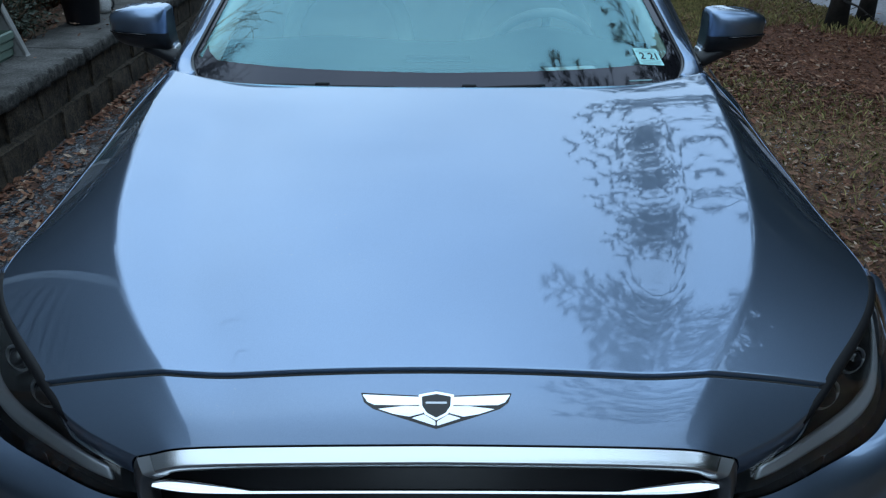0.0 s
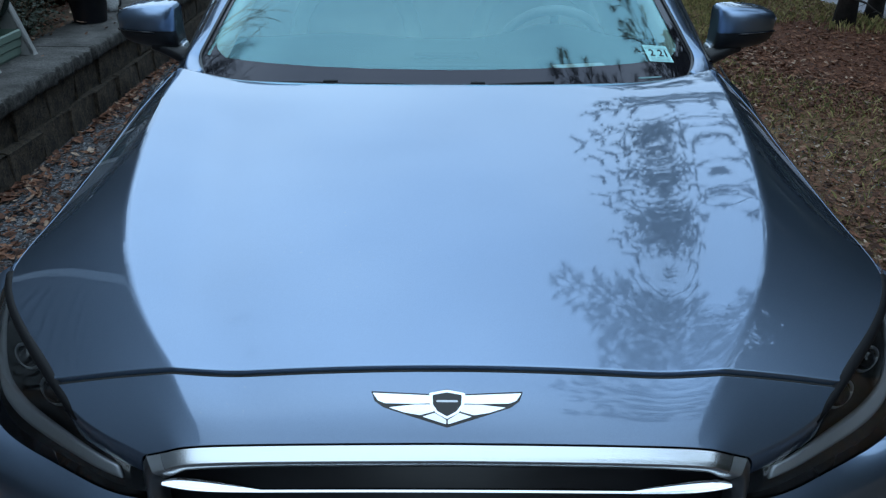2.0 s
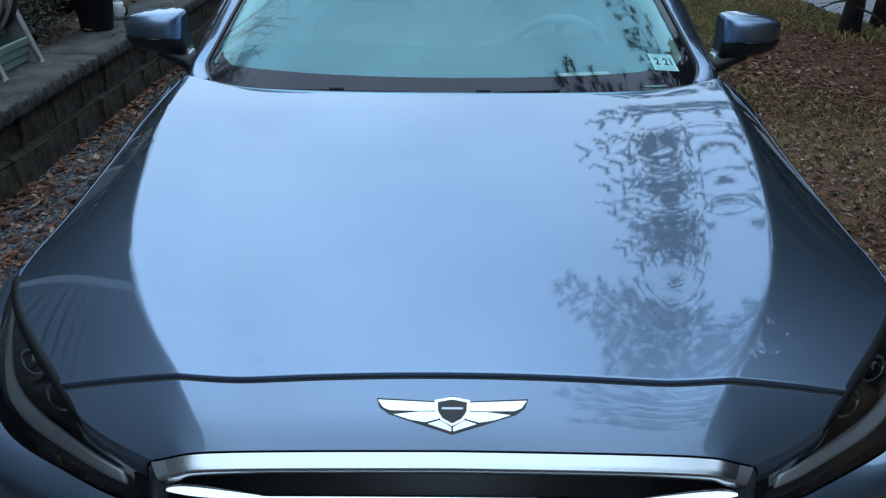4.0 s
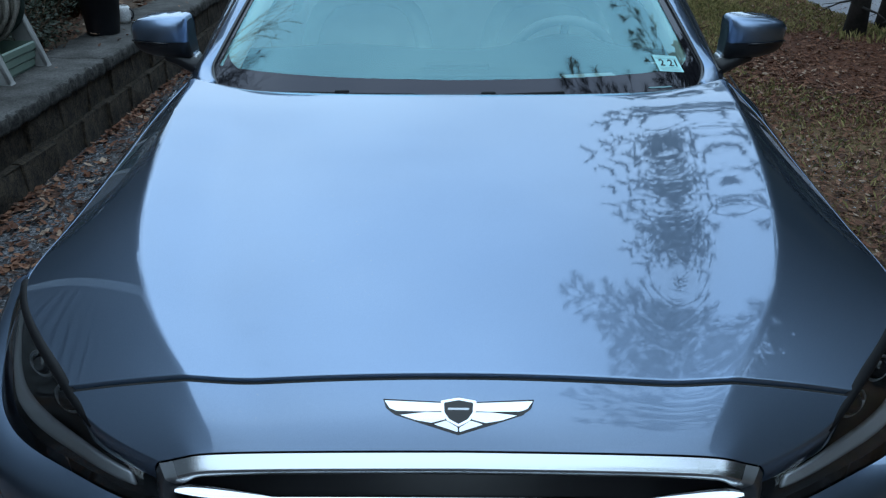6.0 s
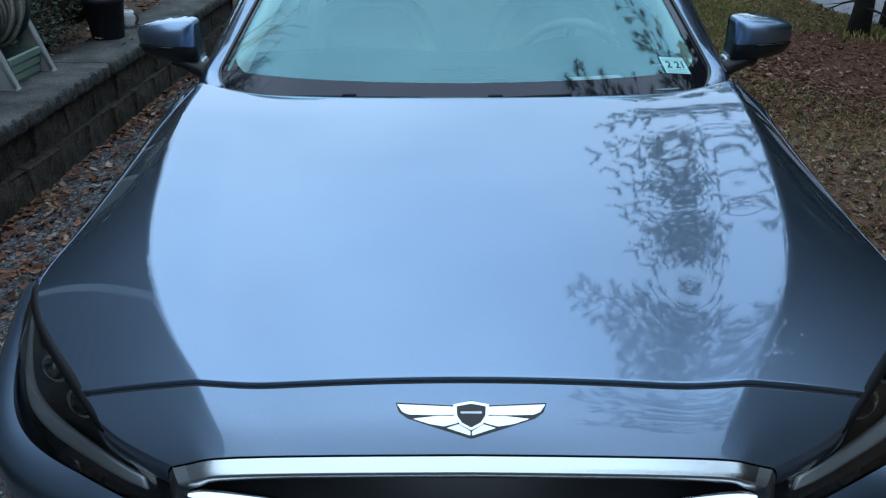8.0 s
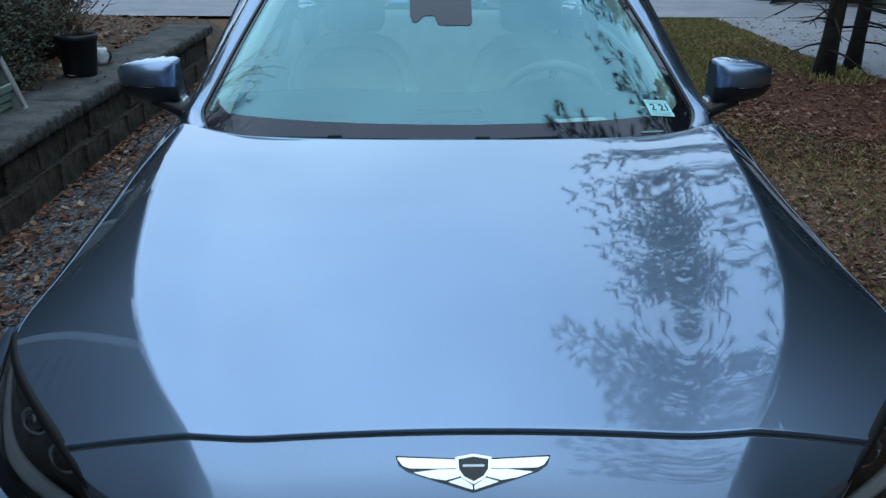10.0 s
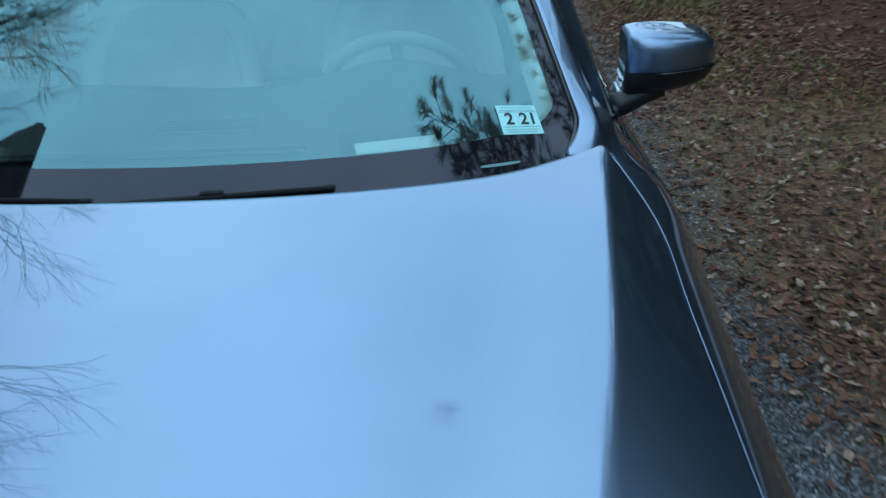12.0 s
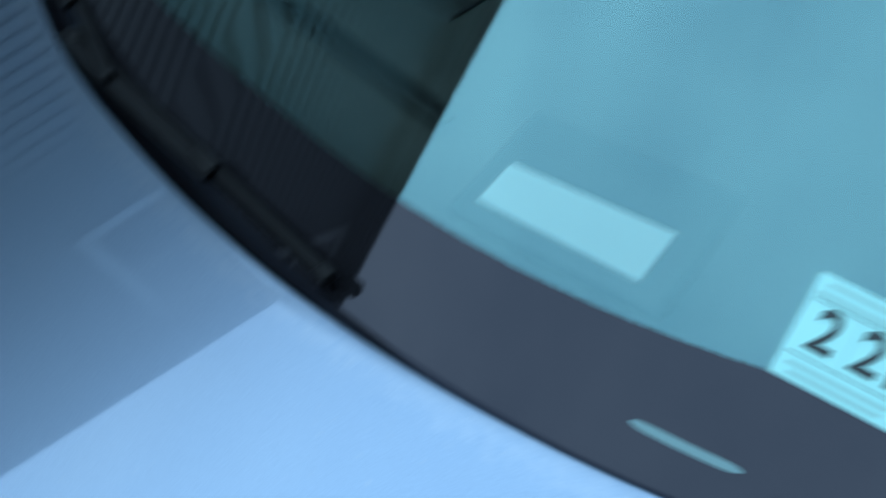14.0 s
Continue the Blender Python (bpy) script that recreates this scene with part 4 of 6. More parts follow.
# ---- door mirrors ----
def mirror(sign):
    ob = new("door_mirror")
    ob.parent = car
    # shell sections from the inner end to the outer end: x, foremost y, middle z, half height; the glass faces the tail
    secs = [(0.866, 1.745, 1.066, 0.064), (0.868, 1.728, 1.066, 0.072), (0.874, 1.715, 1.067, 0.076), (0.89, 1.703, 1.069, 0.077), (0.92, 1.697, 1.071, 0.076), (0.955, 1.697, 1.073, 0.073), (0.99, 1.704, 1.074, 0.069),
            (1.02, 1.718, 1.074, 0.062), (1.04, 1.735, 1.073, 0.054), (1.053, 1.756, 1.071, 0.043), (1.060, 1.785, 1.069, 0.028)]
    rows = []
    for x, y, z, h in secs:
        row = []
        for k in range(25):
            a = -math.pi / 2 + math.pi * k / 24
            c, s = max(math.cos(a), 0), math.sin(a)
            # an upright face that rolls into the top, tucked under below
            face = c ** 0.27 if s > 0 else c ** 0.8
            row.append((sign * x, 1.83 - (1.83 - y) * face - 0.02 * s, z + h * math.copysign(abs(s) ** 0.85, s)))
        rows.append(row)
    part("shell", grid(rows), PAINT, ob)
    # a black sheet laid over the shell's lower half
    cap = [[(p[0], p[1] - 0.0025, p[2] - 0.002) for p in row[:13]] for row in rows]
    part("dark_lower_half", grid(cap), BLACK, ob, "black lower half of the mirror")
    part("end_cap", grid([[(sign * 0.8665, 1.83 - (1.83 - p[1]) * t, 1.066 + (p[2] - 1.066) * t) for p in rows[0]] for t in (0.02, 0.5, 1.0)]), PAINT, ob)
    lip = [(sign * (x + 0.001), y - 0.002, z - 0.006) for x, y, z, h in secs[4:]]
    part("indicator", tube(lip, 0.0035, 6), GLOSS_BLACK, ob)
    part("mirror_glass", grid([[(sign * x, 1.827, z + h * 0.9 * t) for t in (-1, -0.5, 0, 0.5, 1)] for x, y, z, h in secs]), MIRROR, ob)
    part("foot", tube([(sign * 0.835, 1.775, 0.972), (sign * 0.87, 1.77, 0.982), (sign * 0.91, 1.765, 1.004), (sign * 0.95, 1.765, 1.018)], 0.024, 12, taper=[1.25, 1.1, 1.0, 0.9]), BLACK, ob)
    part("foot_block", box((-0.015, -0.028, -0.012), (0.015, 0.028, 0.012), 0.006, m=pose(sign * 0.866, 1.80, 1.000, 0, sign * 20, 0)), SATIN, ob, "pale satin block on the mirror's foot")


for sg in (1, -1):
    mirror(sg)


# ---- wipers ----
def wiper(pivot, tip, name="wiper"):
    ob = new(name)
    ob.parent = car
    a, b = Vector(pivot), Vector(tip)

    def lerp(t, dy=0.0, dz=0.0):
        return a.lerp(b, t) + Vector((0, dy, dz))
    # the arm: a flat, bent bar
    rows = []
    for t, w, h in ((0.0, 0.014, 0.010), (0.08, 0.013, 0.011), (0.2, 0.011, 0.008), (0.4, 0.009, 0.006), (0.58, 0.007, 0.005), (0.66, 0.006, 0.004)):
        rows.append([tuple(lerp(t, q * w - 0.004, r * h + 0.006 * math.sin(math.pi * t))) for q, r in ((-1, -1), (-1, 0.6), (-0.5, 1), (0.5, 1), (1, 0.6), (1, -1))])
    part("arm", grid(rows, close=True), WIPER, ob)
    rows = []
    for t in np.linspace(0.10, 1.0, 24):
        f = 1 - 0.55 * abs(2 * t - 1.1) ** 3
        rows.append([tuple(lerp(t, q, r)) for q, r in ((0.000, -0.004), (0.002, 0.003 * f), (0.007, 0.006 * f), (0.012, 0.003 * f), (0.013, -0.004))])
    part("blade_spine", grid(rows, close=True), WIPER, ob)
    rows = [[tuple(lerp(t, 0.005, -0.003)), tuple(lerp(t, 0.008, -0.020)), tuple(lerp(t, 0.010, -0.020)), tuple(lerp(t, 0.009, -0.003))] for t in np.linspace(0.11, 0.995, 16)]
    part("blade_rubber", grid(rows, close=True), WIPER, ob)
    part("tip_cap", box((-0.012, -0.007, -0.007), (0.006, 0.008, 0.005), 0.003, m=Matrix.Translation(lerp(0.99, 0.006, -0.001))), WIPER, ob)
    part("joint", box((-0.02, -0.008, -0.006), (0.02, 0.008, 0.008), 0.003, m=Matrix.Translation(lerp(0.62, 0.003, 0.006))), WIPER, ob)
    part("pivot_cap", tube([a + Vector((0, 0, -0.03)), a + Vector((0, 0, 0.012))], 0.018, 12), WIPER, ob)


wiper((-0.26, 1.293, 0.978), (0.300, 1.307, 1.006))
wiper((-0.66, 1.385, 0.978), (-0.12, 1.285, 1.004))


# ---- inspection sticker, laid outside the pane; glass tint put in its paper ----
def sticker():
    tl, tr, br, bl = (Vector(p) for p in ((0.586, 1.541, 1.063), (0.663, 1.558, 1.060), (0.677, 1.498, 1.021), (0.597, 1.479, 1.025)))

    def on_glass(p):
        best = min(((screen_point(s, w) - p).length, s, w) for s in np.linspace(0.6, 1, 81) for w in np.linspace(0, 0.35, 71))
        return screen_point(best[1], best[2])

    c = [on_glass(p) for p in (tl, tr, br, bl)]
    ux, uy = (c[1] - c[0]), (c[0] - c[3])
    n = ux.cross(uy).normalized()

    def at(u, v, lift):
        return c[3].lerp(c[2], u).lerp(c[0].lerp(c[1], u), v) + n * lift
    ob = part("inspection_sticker", thick(grid([[at(u, v, 0.0035) for u in np.linspace(0, 1, 8)] for v in np.linspace(0, 1, 8)]), 0.0006), STICKER, car, "square white inspection sticker, glass tint in its colour, with black numerals", smooth=False)

    def bar(u0, u1, v0, v1, material):
        part("print_bar", grid([[at(u0, v0, 0.0042), at(u1, v0, 0.0042)], [at(u0, v1, 0.0042), at(u1, v1, 0.0042)]]), material, ob)
    bar(0.1, 0.9, 0.90, 0.94, GREEN_INK)
    bar(0.04, 0.96, 0.80, 0.84, GREEN_INK)
    bar(0.03, 0.97, 0.755, 0.765, INK)
    bar(0.03, 0.97, 0.235, 0.245, INK)
    bar(0.455, 0.463, 0.25, 0.75, GREEN_INK)
    bar(0.08, 0.9, 0.13, 0.17, GREEN_INK)
    bar(0.12, 0.86, 0.05, 0.09, GREEN_INK)
    for text, u in (("2", 0.25), ("21", 0.72)):
        cu = bpy.data.curves.new("numeral", "FONT")
        cu.body, cu.align_x, cu.align_y, cu.size = text, "CENTER", "CENTER", 0.041
        cu.offset = 0.0009
        t = new("numeral", cu)
        me = bpy.data.meshes.new_from_object(t.evaluated_get(bpy.context.evaluated_depsgraph_get()))
        bpy.data.objects.remove(t)
        bpy.data.curves.remove(cu)
        me.materials.append(INK)
        o = new("numeral", me)
        o.parent = ob
        x = ux.normalized()
        y = n.cross(x)
        m = Matrix((x, y, n)).transposed().to_4x4()
        m.translation = at(u, 0.5, 0.0045)
        o.matrix_basis = m @ Matrix.Diagonal((0.85, 1, 1, 1))


sticker()


def slot():
    """Pale strip in the border over the chassis number."""

    def on(x, w):
        s = x / (0.762 + (0.60 - 0.762) * w)
        p = screen_point(s, w)
        return p + Vector((0, -0.5, 0.86)) * 0.0035
    rows = [[on(x, 0.043 + (w - 0.0035) * math.sqrt(max(1 - ((x - 0.5895) / 0.0375) ** 6, 0)) - 0.10 * (x - 0.5895)) for x in np.linspace(0.5525, 0.6265, 17)] for w in (0.0, 0.0023, 0.0047, 0.007)]
    part("number_slot", grid(rows), mat("slot_film", (0.14, 0.26, 0.28), 0.3), screen, "clear slot in the black border")


slot()


# ---- cabin ----
def front_seat(x):
    """A front seat: cushion, a panel framed by a padded bolster, and a headrest on two posts."""
    seat = new("front_seat")
    seat.parent = car
    part("cushion", box((x - 0.25, 2.08, 0.42), (x + 0.25, 2.55, 0.58), 0.06), CABIN, seat)
    lean = pose(x, 2.44, 0.54, -17, 0, 0)
    # outline of the backrest: straight sides that narrow a little and round shoulders
    side = [(0.235, 0.0), (0.25, 0.12), (0.25, 0.26), (0.24, 0.36), (0.222, 0.44), (0.19, 0.505), (0.14, 0.548), (0.07, 0.565)]
    outline = side + [(0.0, 0.568)] + [(-u, v) for u, v in side[::-1]]
    rows = [[lean @ Vector((u * q, 0.016 - 0.03 * (1 - q) ** 2 * 0.6, 0.02 + (v - 0.02) * (0.35 + 0.65 * q) if q < 1 else v)) for u, v in outline] for q in (1.0, 0.9, 0.75, 0.5, 0.25, 0.02)]
    part("back_panel", grid(rows), CABIN, seat)
    rim = [lean @ Vector((u, 0.0, v)) for u, v in outline]
    # its paler material stands for light falling on the seat's edge
    part("bolster", tube(rim, 0.034, 10), LINING, seat, "padded bolster, paler for the light along its edge")
    part("back_shell", box((-0.225, 0.03, 0.0), (0.225, 0.10, 0.53), 0.03, m=lean), CABIN, seat)
    for dx in (-0.06, 0.06):
        part("post", tube([lean @ Vector((dx, 0.045, 0.53)), lean @ Vector((dx, 0.045, 0.64))], 0.007, 8), SATIN, seat)
    part("headrest", box((-0.13, 0.0, 0.61), (0.13, 0.095, 0.79), 0.042, m=lean), CABIN, seat)


def cabin():
    dash = new("dashboard")
    dash.parent = car
    rows = []
    for j in range(21):
        w = j / 20
        y = 1.37 + 0.62 * w
        row = []
        for k in range(-20, 21):
            t = k / 20
            brow = 0.055 * math.exp(-((t - 0.5) / 0.24) ** 2) * smooth01(0.4, 0.7, w)
            swell = 0.02 * math.exp(-((t + 0.5) / 0.3) ** 2) * smooth01(0.5, 0.8, w)
            z = 0.955 + 0.05 * smooth01(0.0, 0.3, w) + brow + swell - 0.22 * max(w - 0.86, 0) / 0.14 * 0.7
            row.append((0.72 * t, y + 0.15 * abs(t) ** 3 * (1 - w), z))
        rows.append(row)
    part("top_pad", grid(rows), DASH, dash)
    part("defroster_vent", box((-0.40, 1.488, 1.000), (0.22, 1.512, 1.008), 0.003), BLACK, dash)
    part("centre_speaker", box((-0.10, 1.60, 1.004), (0.10, 1.67, 1.012), 0.004), BLACK, dash)
    # head-up display: a black block as bay, its cover pale in place of mirrored sky
    part("display_bay", box((-0.105, -0.052, -0.012), (0.105, 0.085, 0.010), 0.008, m=pose(0.395, 1.503, 0.999, 4, 0, 12)), BLACK, dash)
    cover = [(0.325, 1.452, 1.012), (0.479, 1.483, 1.011), (0.467, 1.536, 1.012), (0.314, 1.499, 1.013)]
    cbm = grid([[Vector(cover[0]).lerp(Vector(cover[1]), u).lerp(Vector(cover[3]).lerp(Vector(cover[2]), u), v) for u in np.linspace(0, 1, 5)] for v in np.linspace(0, 1, 4)])
    part("display_cover", thick(cbm, 0.003), mat("sky_toned_cover", (0.78, 0.8, 0.8), 0.4), dash, "head-up display cover, pale for the sky it would mirror", smooth=False)
    # a small white thing of unknown use, set on the pad
    part("white_piece", box((-0.008, -0.005, 0.0), (0.008, 0.005, 0.006), 0.002, m=pose(0.627, 1.688, 1.004, 0, 0, 12)), TRIM, dash, "small white piece on the dashboard")
    wheel_ob = new("steering_wheel")
    wheel_ob.parent = car
    m = pose(0.37, 2.02, 0.93, -65, 0, 0)
    ring = [m @ Vector((0.185 * math.cos(a), 0.185 * math.sin(a), 0)) for a in (2 * math.pi * k / 48 for k in range(49))]
    part("rim", tube(ring, 0.017, 10), WHEEL, wheel_ob)
    part("hub", box((-0.08, -0.06, -0.03), (0.08, 0.06, 0.02), 0.02, m=m), DASH, wheel_ob)
    for a in (0, 180, 270):
        d = Vector((math.cos(radians(a)), math.sin(radians(a)), 0))
        part("spoke", tube([m @ (d * 0.06), m @ (d * 0.18)], 0.014, 6), DASH, wheel_ob)
    for x in (0.37, -0.37):
        front_seat(x)
    for sg in (1, -1):
        rows = [[(sg * (0.735 - 0.11 * t + dx), 2.93 + 0.06 * t + dy, 0.97 + 0.38 * t) for dx, dy in ((0.0, -0.06), (-0.03, -0.055), (-0.035, 0.0), (-0.03, 0.055), (0.0, 0.06))] for t in np.linspace(0, 1, 9)]
        part("middle_pillar_lining", grid(rows), LINING, car)
    rear = new("rear_seat")
    rear.parent = car
    part("backrest", box((-0.65, -0.08, 0), (0.65, 0.08, 0.6), 0.06, m=pose(0, 3.62, 0.5, -22, 0, 0)), CABIN, rear)
    for x in (-0.38, 0, 0.38):
        part("headrest", box((-0.12, -0.045, 0), (0.12, 0.045, 0.12), 0.04, m=pose(x, 3.86, 1.07, -15, 0, 0)), CABIN, rear)
    part("cabin_floor", box((-0.78, 1.42, 0.30), (0.78, 3.9, 0.40)), BLACK, car)
    part("firewall", box((-0.74, 1.37, 0.4), (0.74, 1.395, 0.95)), BLACK, car)
    for sg in (1, -1):
        rows = []
        for k in range(21):
            w = 0.10 + 0.88 * k / 20
            rows.append([screen_point(sg * q, w) + Vector((0, 0.3 * d, -0.8 * d)) for q, d in ((0.918, 0.06), (0.93, 0.022), (0.945, 0.010), (0.96, 0.010), (0.99, 0.02))])
        part("pillar_lining", grid(rows), LINING, car, "pale inner pillar lining")
    rows = [[(0.62 * t, 2.2 + 1.2 * w, 1.385 - 0.03 * t * t) for t in np.linspace(-1, 1, 9)] for w in np.linspace(0, 1, 7)]
    part("headliner", grid(rows), LINING, car)
    for sg in (1, -1):
        rows = [[(sg * (door_x(y, 0.98) - d), y, z) for d, z in ((0.032, belt(y) - 0.01), (0.036, belt(y) + 0.014), (0.05, belt(y) + 0.016), (0.09, belt(y) - 0.03), (0.11, 0.8), (0.13, 0.45))] for y in np.linspace(1.7, 3.9, 24)]
        part("door_card", grid(rows), CABIN, car)
    rv = new("rear_view_mirror")
    rv.parent = car
    part("mirror_housing", box((-0.13, -0.02, -0.035), (0.13, 0.02, 0.035), 0.015, m=pose(0.0, 2.10, 1.30, 0, 0, 0)), BLACK, rv)


cabin()
# ---- house on the passenger's side ----
def house(m, length, eave):
    """A two-storey house; its long wall faces the drive, one corner at the pose m."""
    h = empty("house", m, "two-storey house with dark grey lap siding and white window trim", "house")
    part("wall", box((-8, -length, 0), (-0.02, 0, eave - 0.02)), SIDING, h, smooth=False)
    n = int(eave / 0.115)
    rows = []
    for k in range(n):
        z = k * 0.115
        rows += [[(0, -length, z), (0, 0.016, z)], [(0.020, -length, z + 0.002), (0.020, 0.016, z + 0.002)], [(0.002, -length, z + 0.115), (0.002, 0.002, z + 0.115)]]
    part("lap_siding", grid(rows), SIDING, h, smooth=False)
    part("corner_board", box((-0.1, -0.1, 0), (0.024, 0.03, eave), 0.004), TRIM, h, smooth=False)
    part("eave_soffit", box((-0.05, -length, eave - 0.06), (0.25, 0.22, eave - 0.02)), SIDING, h, smooth=False)
    part("fascia", box((0.25, -length, eave - 0.08), (0.28, 0.25, eave + 0.09), 0.004), DARK_TRIM, h, smooth=False)
    part("gutter", tube([(0.32, -length, eave + 0.03), (0.32, 0.2, eave + 0.03)], 0.05, 8), DARK_TRIM, h)
    rows = [[(0.28, -length, eave + 0.09), (0.28, 0.25, eave + 0.09)], [(-4, -length, eave + 1.9), (-4, 0.25, eave + 1.9)], [(-8.3, -length, eave + 0.09), (-8.3, 0.25, eave + 0.09)]]
    part("roof", thick(grid(rows), 0.12), ROOFING, h, smooth=False)
    gable = bmesh.new()
    gable.faces.new([gable.verts.new(p) for p in ((-8, 0.0, eave - 0.05), (0, 0.0, eave - 0.05), (-4, 0.0, eave + 1.75))])
    part("gable", gable, SIDING, h, smooth=False)
    for wy, z0, z1 in ((-1.75, 4.2, 5.3), (-5.2, 4.2, 5.3)):
        w = new("window")
        w.parent = h
        for a, b in (((0, wy - 0.42, z0 - 0.1), (0.05, wy + 0.42, z0)), ((0, wy - 0.42, z1), (0.05, wy + 0.42, z1 + 0.1)), ((0, wy - 0.42, z0), (0.05, wy - 0.32, z1)), ((0, wy + 0.32, z0), (0.05, wy + 0.42, z1)), ((0, wy - 0.32, (z0 + z1) / 2 - 0.03), (0.045, wy + 0.32, (z0 + z1) / 2 + 0.03))):
            part("window_frame", box(a, b, 0.006), TRIM, w, smooth=False)
        part("pane", box((0, wy - 0.32, z0), (0.03, wy + 0.32, z1)), GLOSS_BLACK, w, smooth=False)


DARK_TRIM = mat("dark_trim", (0.05, 0.054, 0.058), 0.9, 0.0, 0.15)
house(pose(-3.35, 2.75, 0, 0, 0, -8.5), 14.0, 5.65)


# ---- trees ----
def needle_tuft(bm, p, d, length, rng, n=14, width=0.0022):
    """A brush of needles round the tip of a twig."""
    d = d.normalized()
    side = d.orthogonal().normalized()
    for k in range(n):
        a = 2.4 * k + rng.random()
        out = (Matrix.Rotation(a, 3, d) @ side)
        w = (d * rng.uniform(0.3, 1.0) + out * rng.uniform(0.35, 1.0)).normalized()
        base = p - d * rng.uniform(0, 0.5) * length
        s = w.orthogonal().normalized() * width
        q = base + w * length * rng.uniform(0.75, 1.1)
        v = [bm.verts.new(c) for c in (base - s, base + s, q + s * 0.3, q - s * 0.3)]
        bm.faces.new(v)


def bough(bark, green, start, end, rng, dense=1.0, width=0.0035, needle=0.11, spread=1.0):
    """A pine bough from the trunk to its tip: a wavering limb, side twigs, and tufts along them."""
    a, b = Vector(start), Vector(end)
    length = (b - a).length
    d = (b - a).normalized()
    level = d.cross(Vector((0, 0, 1))).normalized()
    amp, ph = 0.05 * length, rng.uniform(0, 6.28)
    pts = [a.lerp(b, k / 9) + level * amp * math.sin(ph + k * 0.7) * math.sin(math.pi * k / 9) + Vector((0, 0, -0.06 * length * math.sin(math.pi * k / 9))) for k in range(10)]
    tube(pts, 0.004 + 0.0013 * length, 5, bark, [1 - 0.09 * k for k in range(10)])
    for k in range(2, 10):
        for sg in (-1, 1):
            td = (d * rng.uniform(0.4, 0.9) + level * sg * rng.uniform(0.5, 1.0) + Vector((0, 0, rng.uniform(-0.2, 0.35)))).normalized()
            tl = spread * (0.25 + 0.16 * length) * rng.uniform(0.6, 1.2) * (1.3 - k / 10)
            q0 = pts[k] if k < 9 else pts[9]
            q = [q0, q0 + td * tl * 0.5 + Vector((0, 0, 0.02)), q0 + td * tl]
            tube(q, 0.0022, 4, bark, [1, 0.8, 0.5])
            steps = max(int(tl / 0.10 * dense), 3)
            for i in range(steps):
                f = (i + 1) / steps
                needle_tuft(green, q[0].lerp(q[2], f), td + Vector((rng.uniform(-0.7, 0.7), rng.uniform(-0.7, 0.7), rng.uniform(-0.4, 0.6))), needle, rng, 30, width)
                if rng.random() < 0.6:
                    e = (td + level * rng.uniform(-1, 1) + Vector((0, 0, rng.uniform(-0.3, 0.5)))).normalized()
                    p = q[0].lerp(q[2], f)
                    tube([p, p + e * needle * 1.1], 0.003, 3, bark)
                    needle_tuft(green, p + e * needle * 1.25, e, needle, rng, 32, width)
    needle_tuft(green, pts[-1], d, needle, rng, 18, width)


def spray(bark, green, start, end, rng, needle=0.056):
    """A long low bough, bare near the trunk; forked side twigs over its outer part, each ending in a brush of needles."""
    a, b = Vector(start), Vector(end)
    d = (b - a).normalized()
    level = d.cross(Vector((0, 0, 1))).normalized()
    ph = rng.uniform(0, 6.28)
    pts = [a.lerp(b, k / 15) + level * 0.06 * math.sin(ph + 0.5 * k) * math.sin(math.pi * k / 15) + Vector((0, 0, 0.2 * math.sin(math.pi * k / 15))) for k in range(16)]
    tube(pts, 0.013, 6, bark, [1 - 0.058 * k for k in range(16)])

    def brush(p, td):
        for j in range(3):
            needle_tuft(green, p - td * 0.02 * j, td, needle * rng.uniform(0.8, 1.2), rng, 21, 0.0018)
    n = int((b - a).length * 0.55 / 0.055)
    for i in range(n):
        f = 0.45 + 0.55 * (i + 1) / n
        k = min(int(f * 15), 14)
        p = pts[k].lerp(pts[k + 1], f * 15 - k)
        td = (d * rng.uniform(0.5, 1.0) + level * (1 if i % 2 else -1) * rng.uniform(0.5, 1.0) + Vector((0, 0, rng.uniform(-0.3, 0.25)))).normalized()
        tl = (0.12 + 0.42 * (1 - f) ** 0.7) * rng.uniform(0.6, 1.3)
        bend = Vector((rng.uniform(-0.03, 0.03), rng.uniform(-0.03, 0.03), rng.uniform(-0.03, 0.03)))
        tube([p, p + td * tl * 0.5 + bend, p + td * tl], 0.0027, 4, bark, [1, 0.8, 0.6])
        brush(p + td * tl, td)
        for j in range(int(tl / 0.13)):
            q = p + td * tl * rng.uniform(0.25, 0.85)
            e = (td + level * rng.choice((-1, 1)) * rng.uniform(0.6, 1.1) + Vector((0, 0, rng.uniform(-0.5, 0.5)))).normalized()
            w = rng.uniform(0.07, 0.15)
            tube([q, q + e * w], 0.002, 3, bark)
            brush(q + e * w, e)
    brush(pts[-1] + d * 0.05, d)


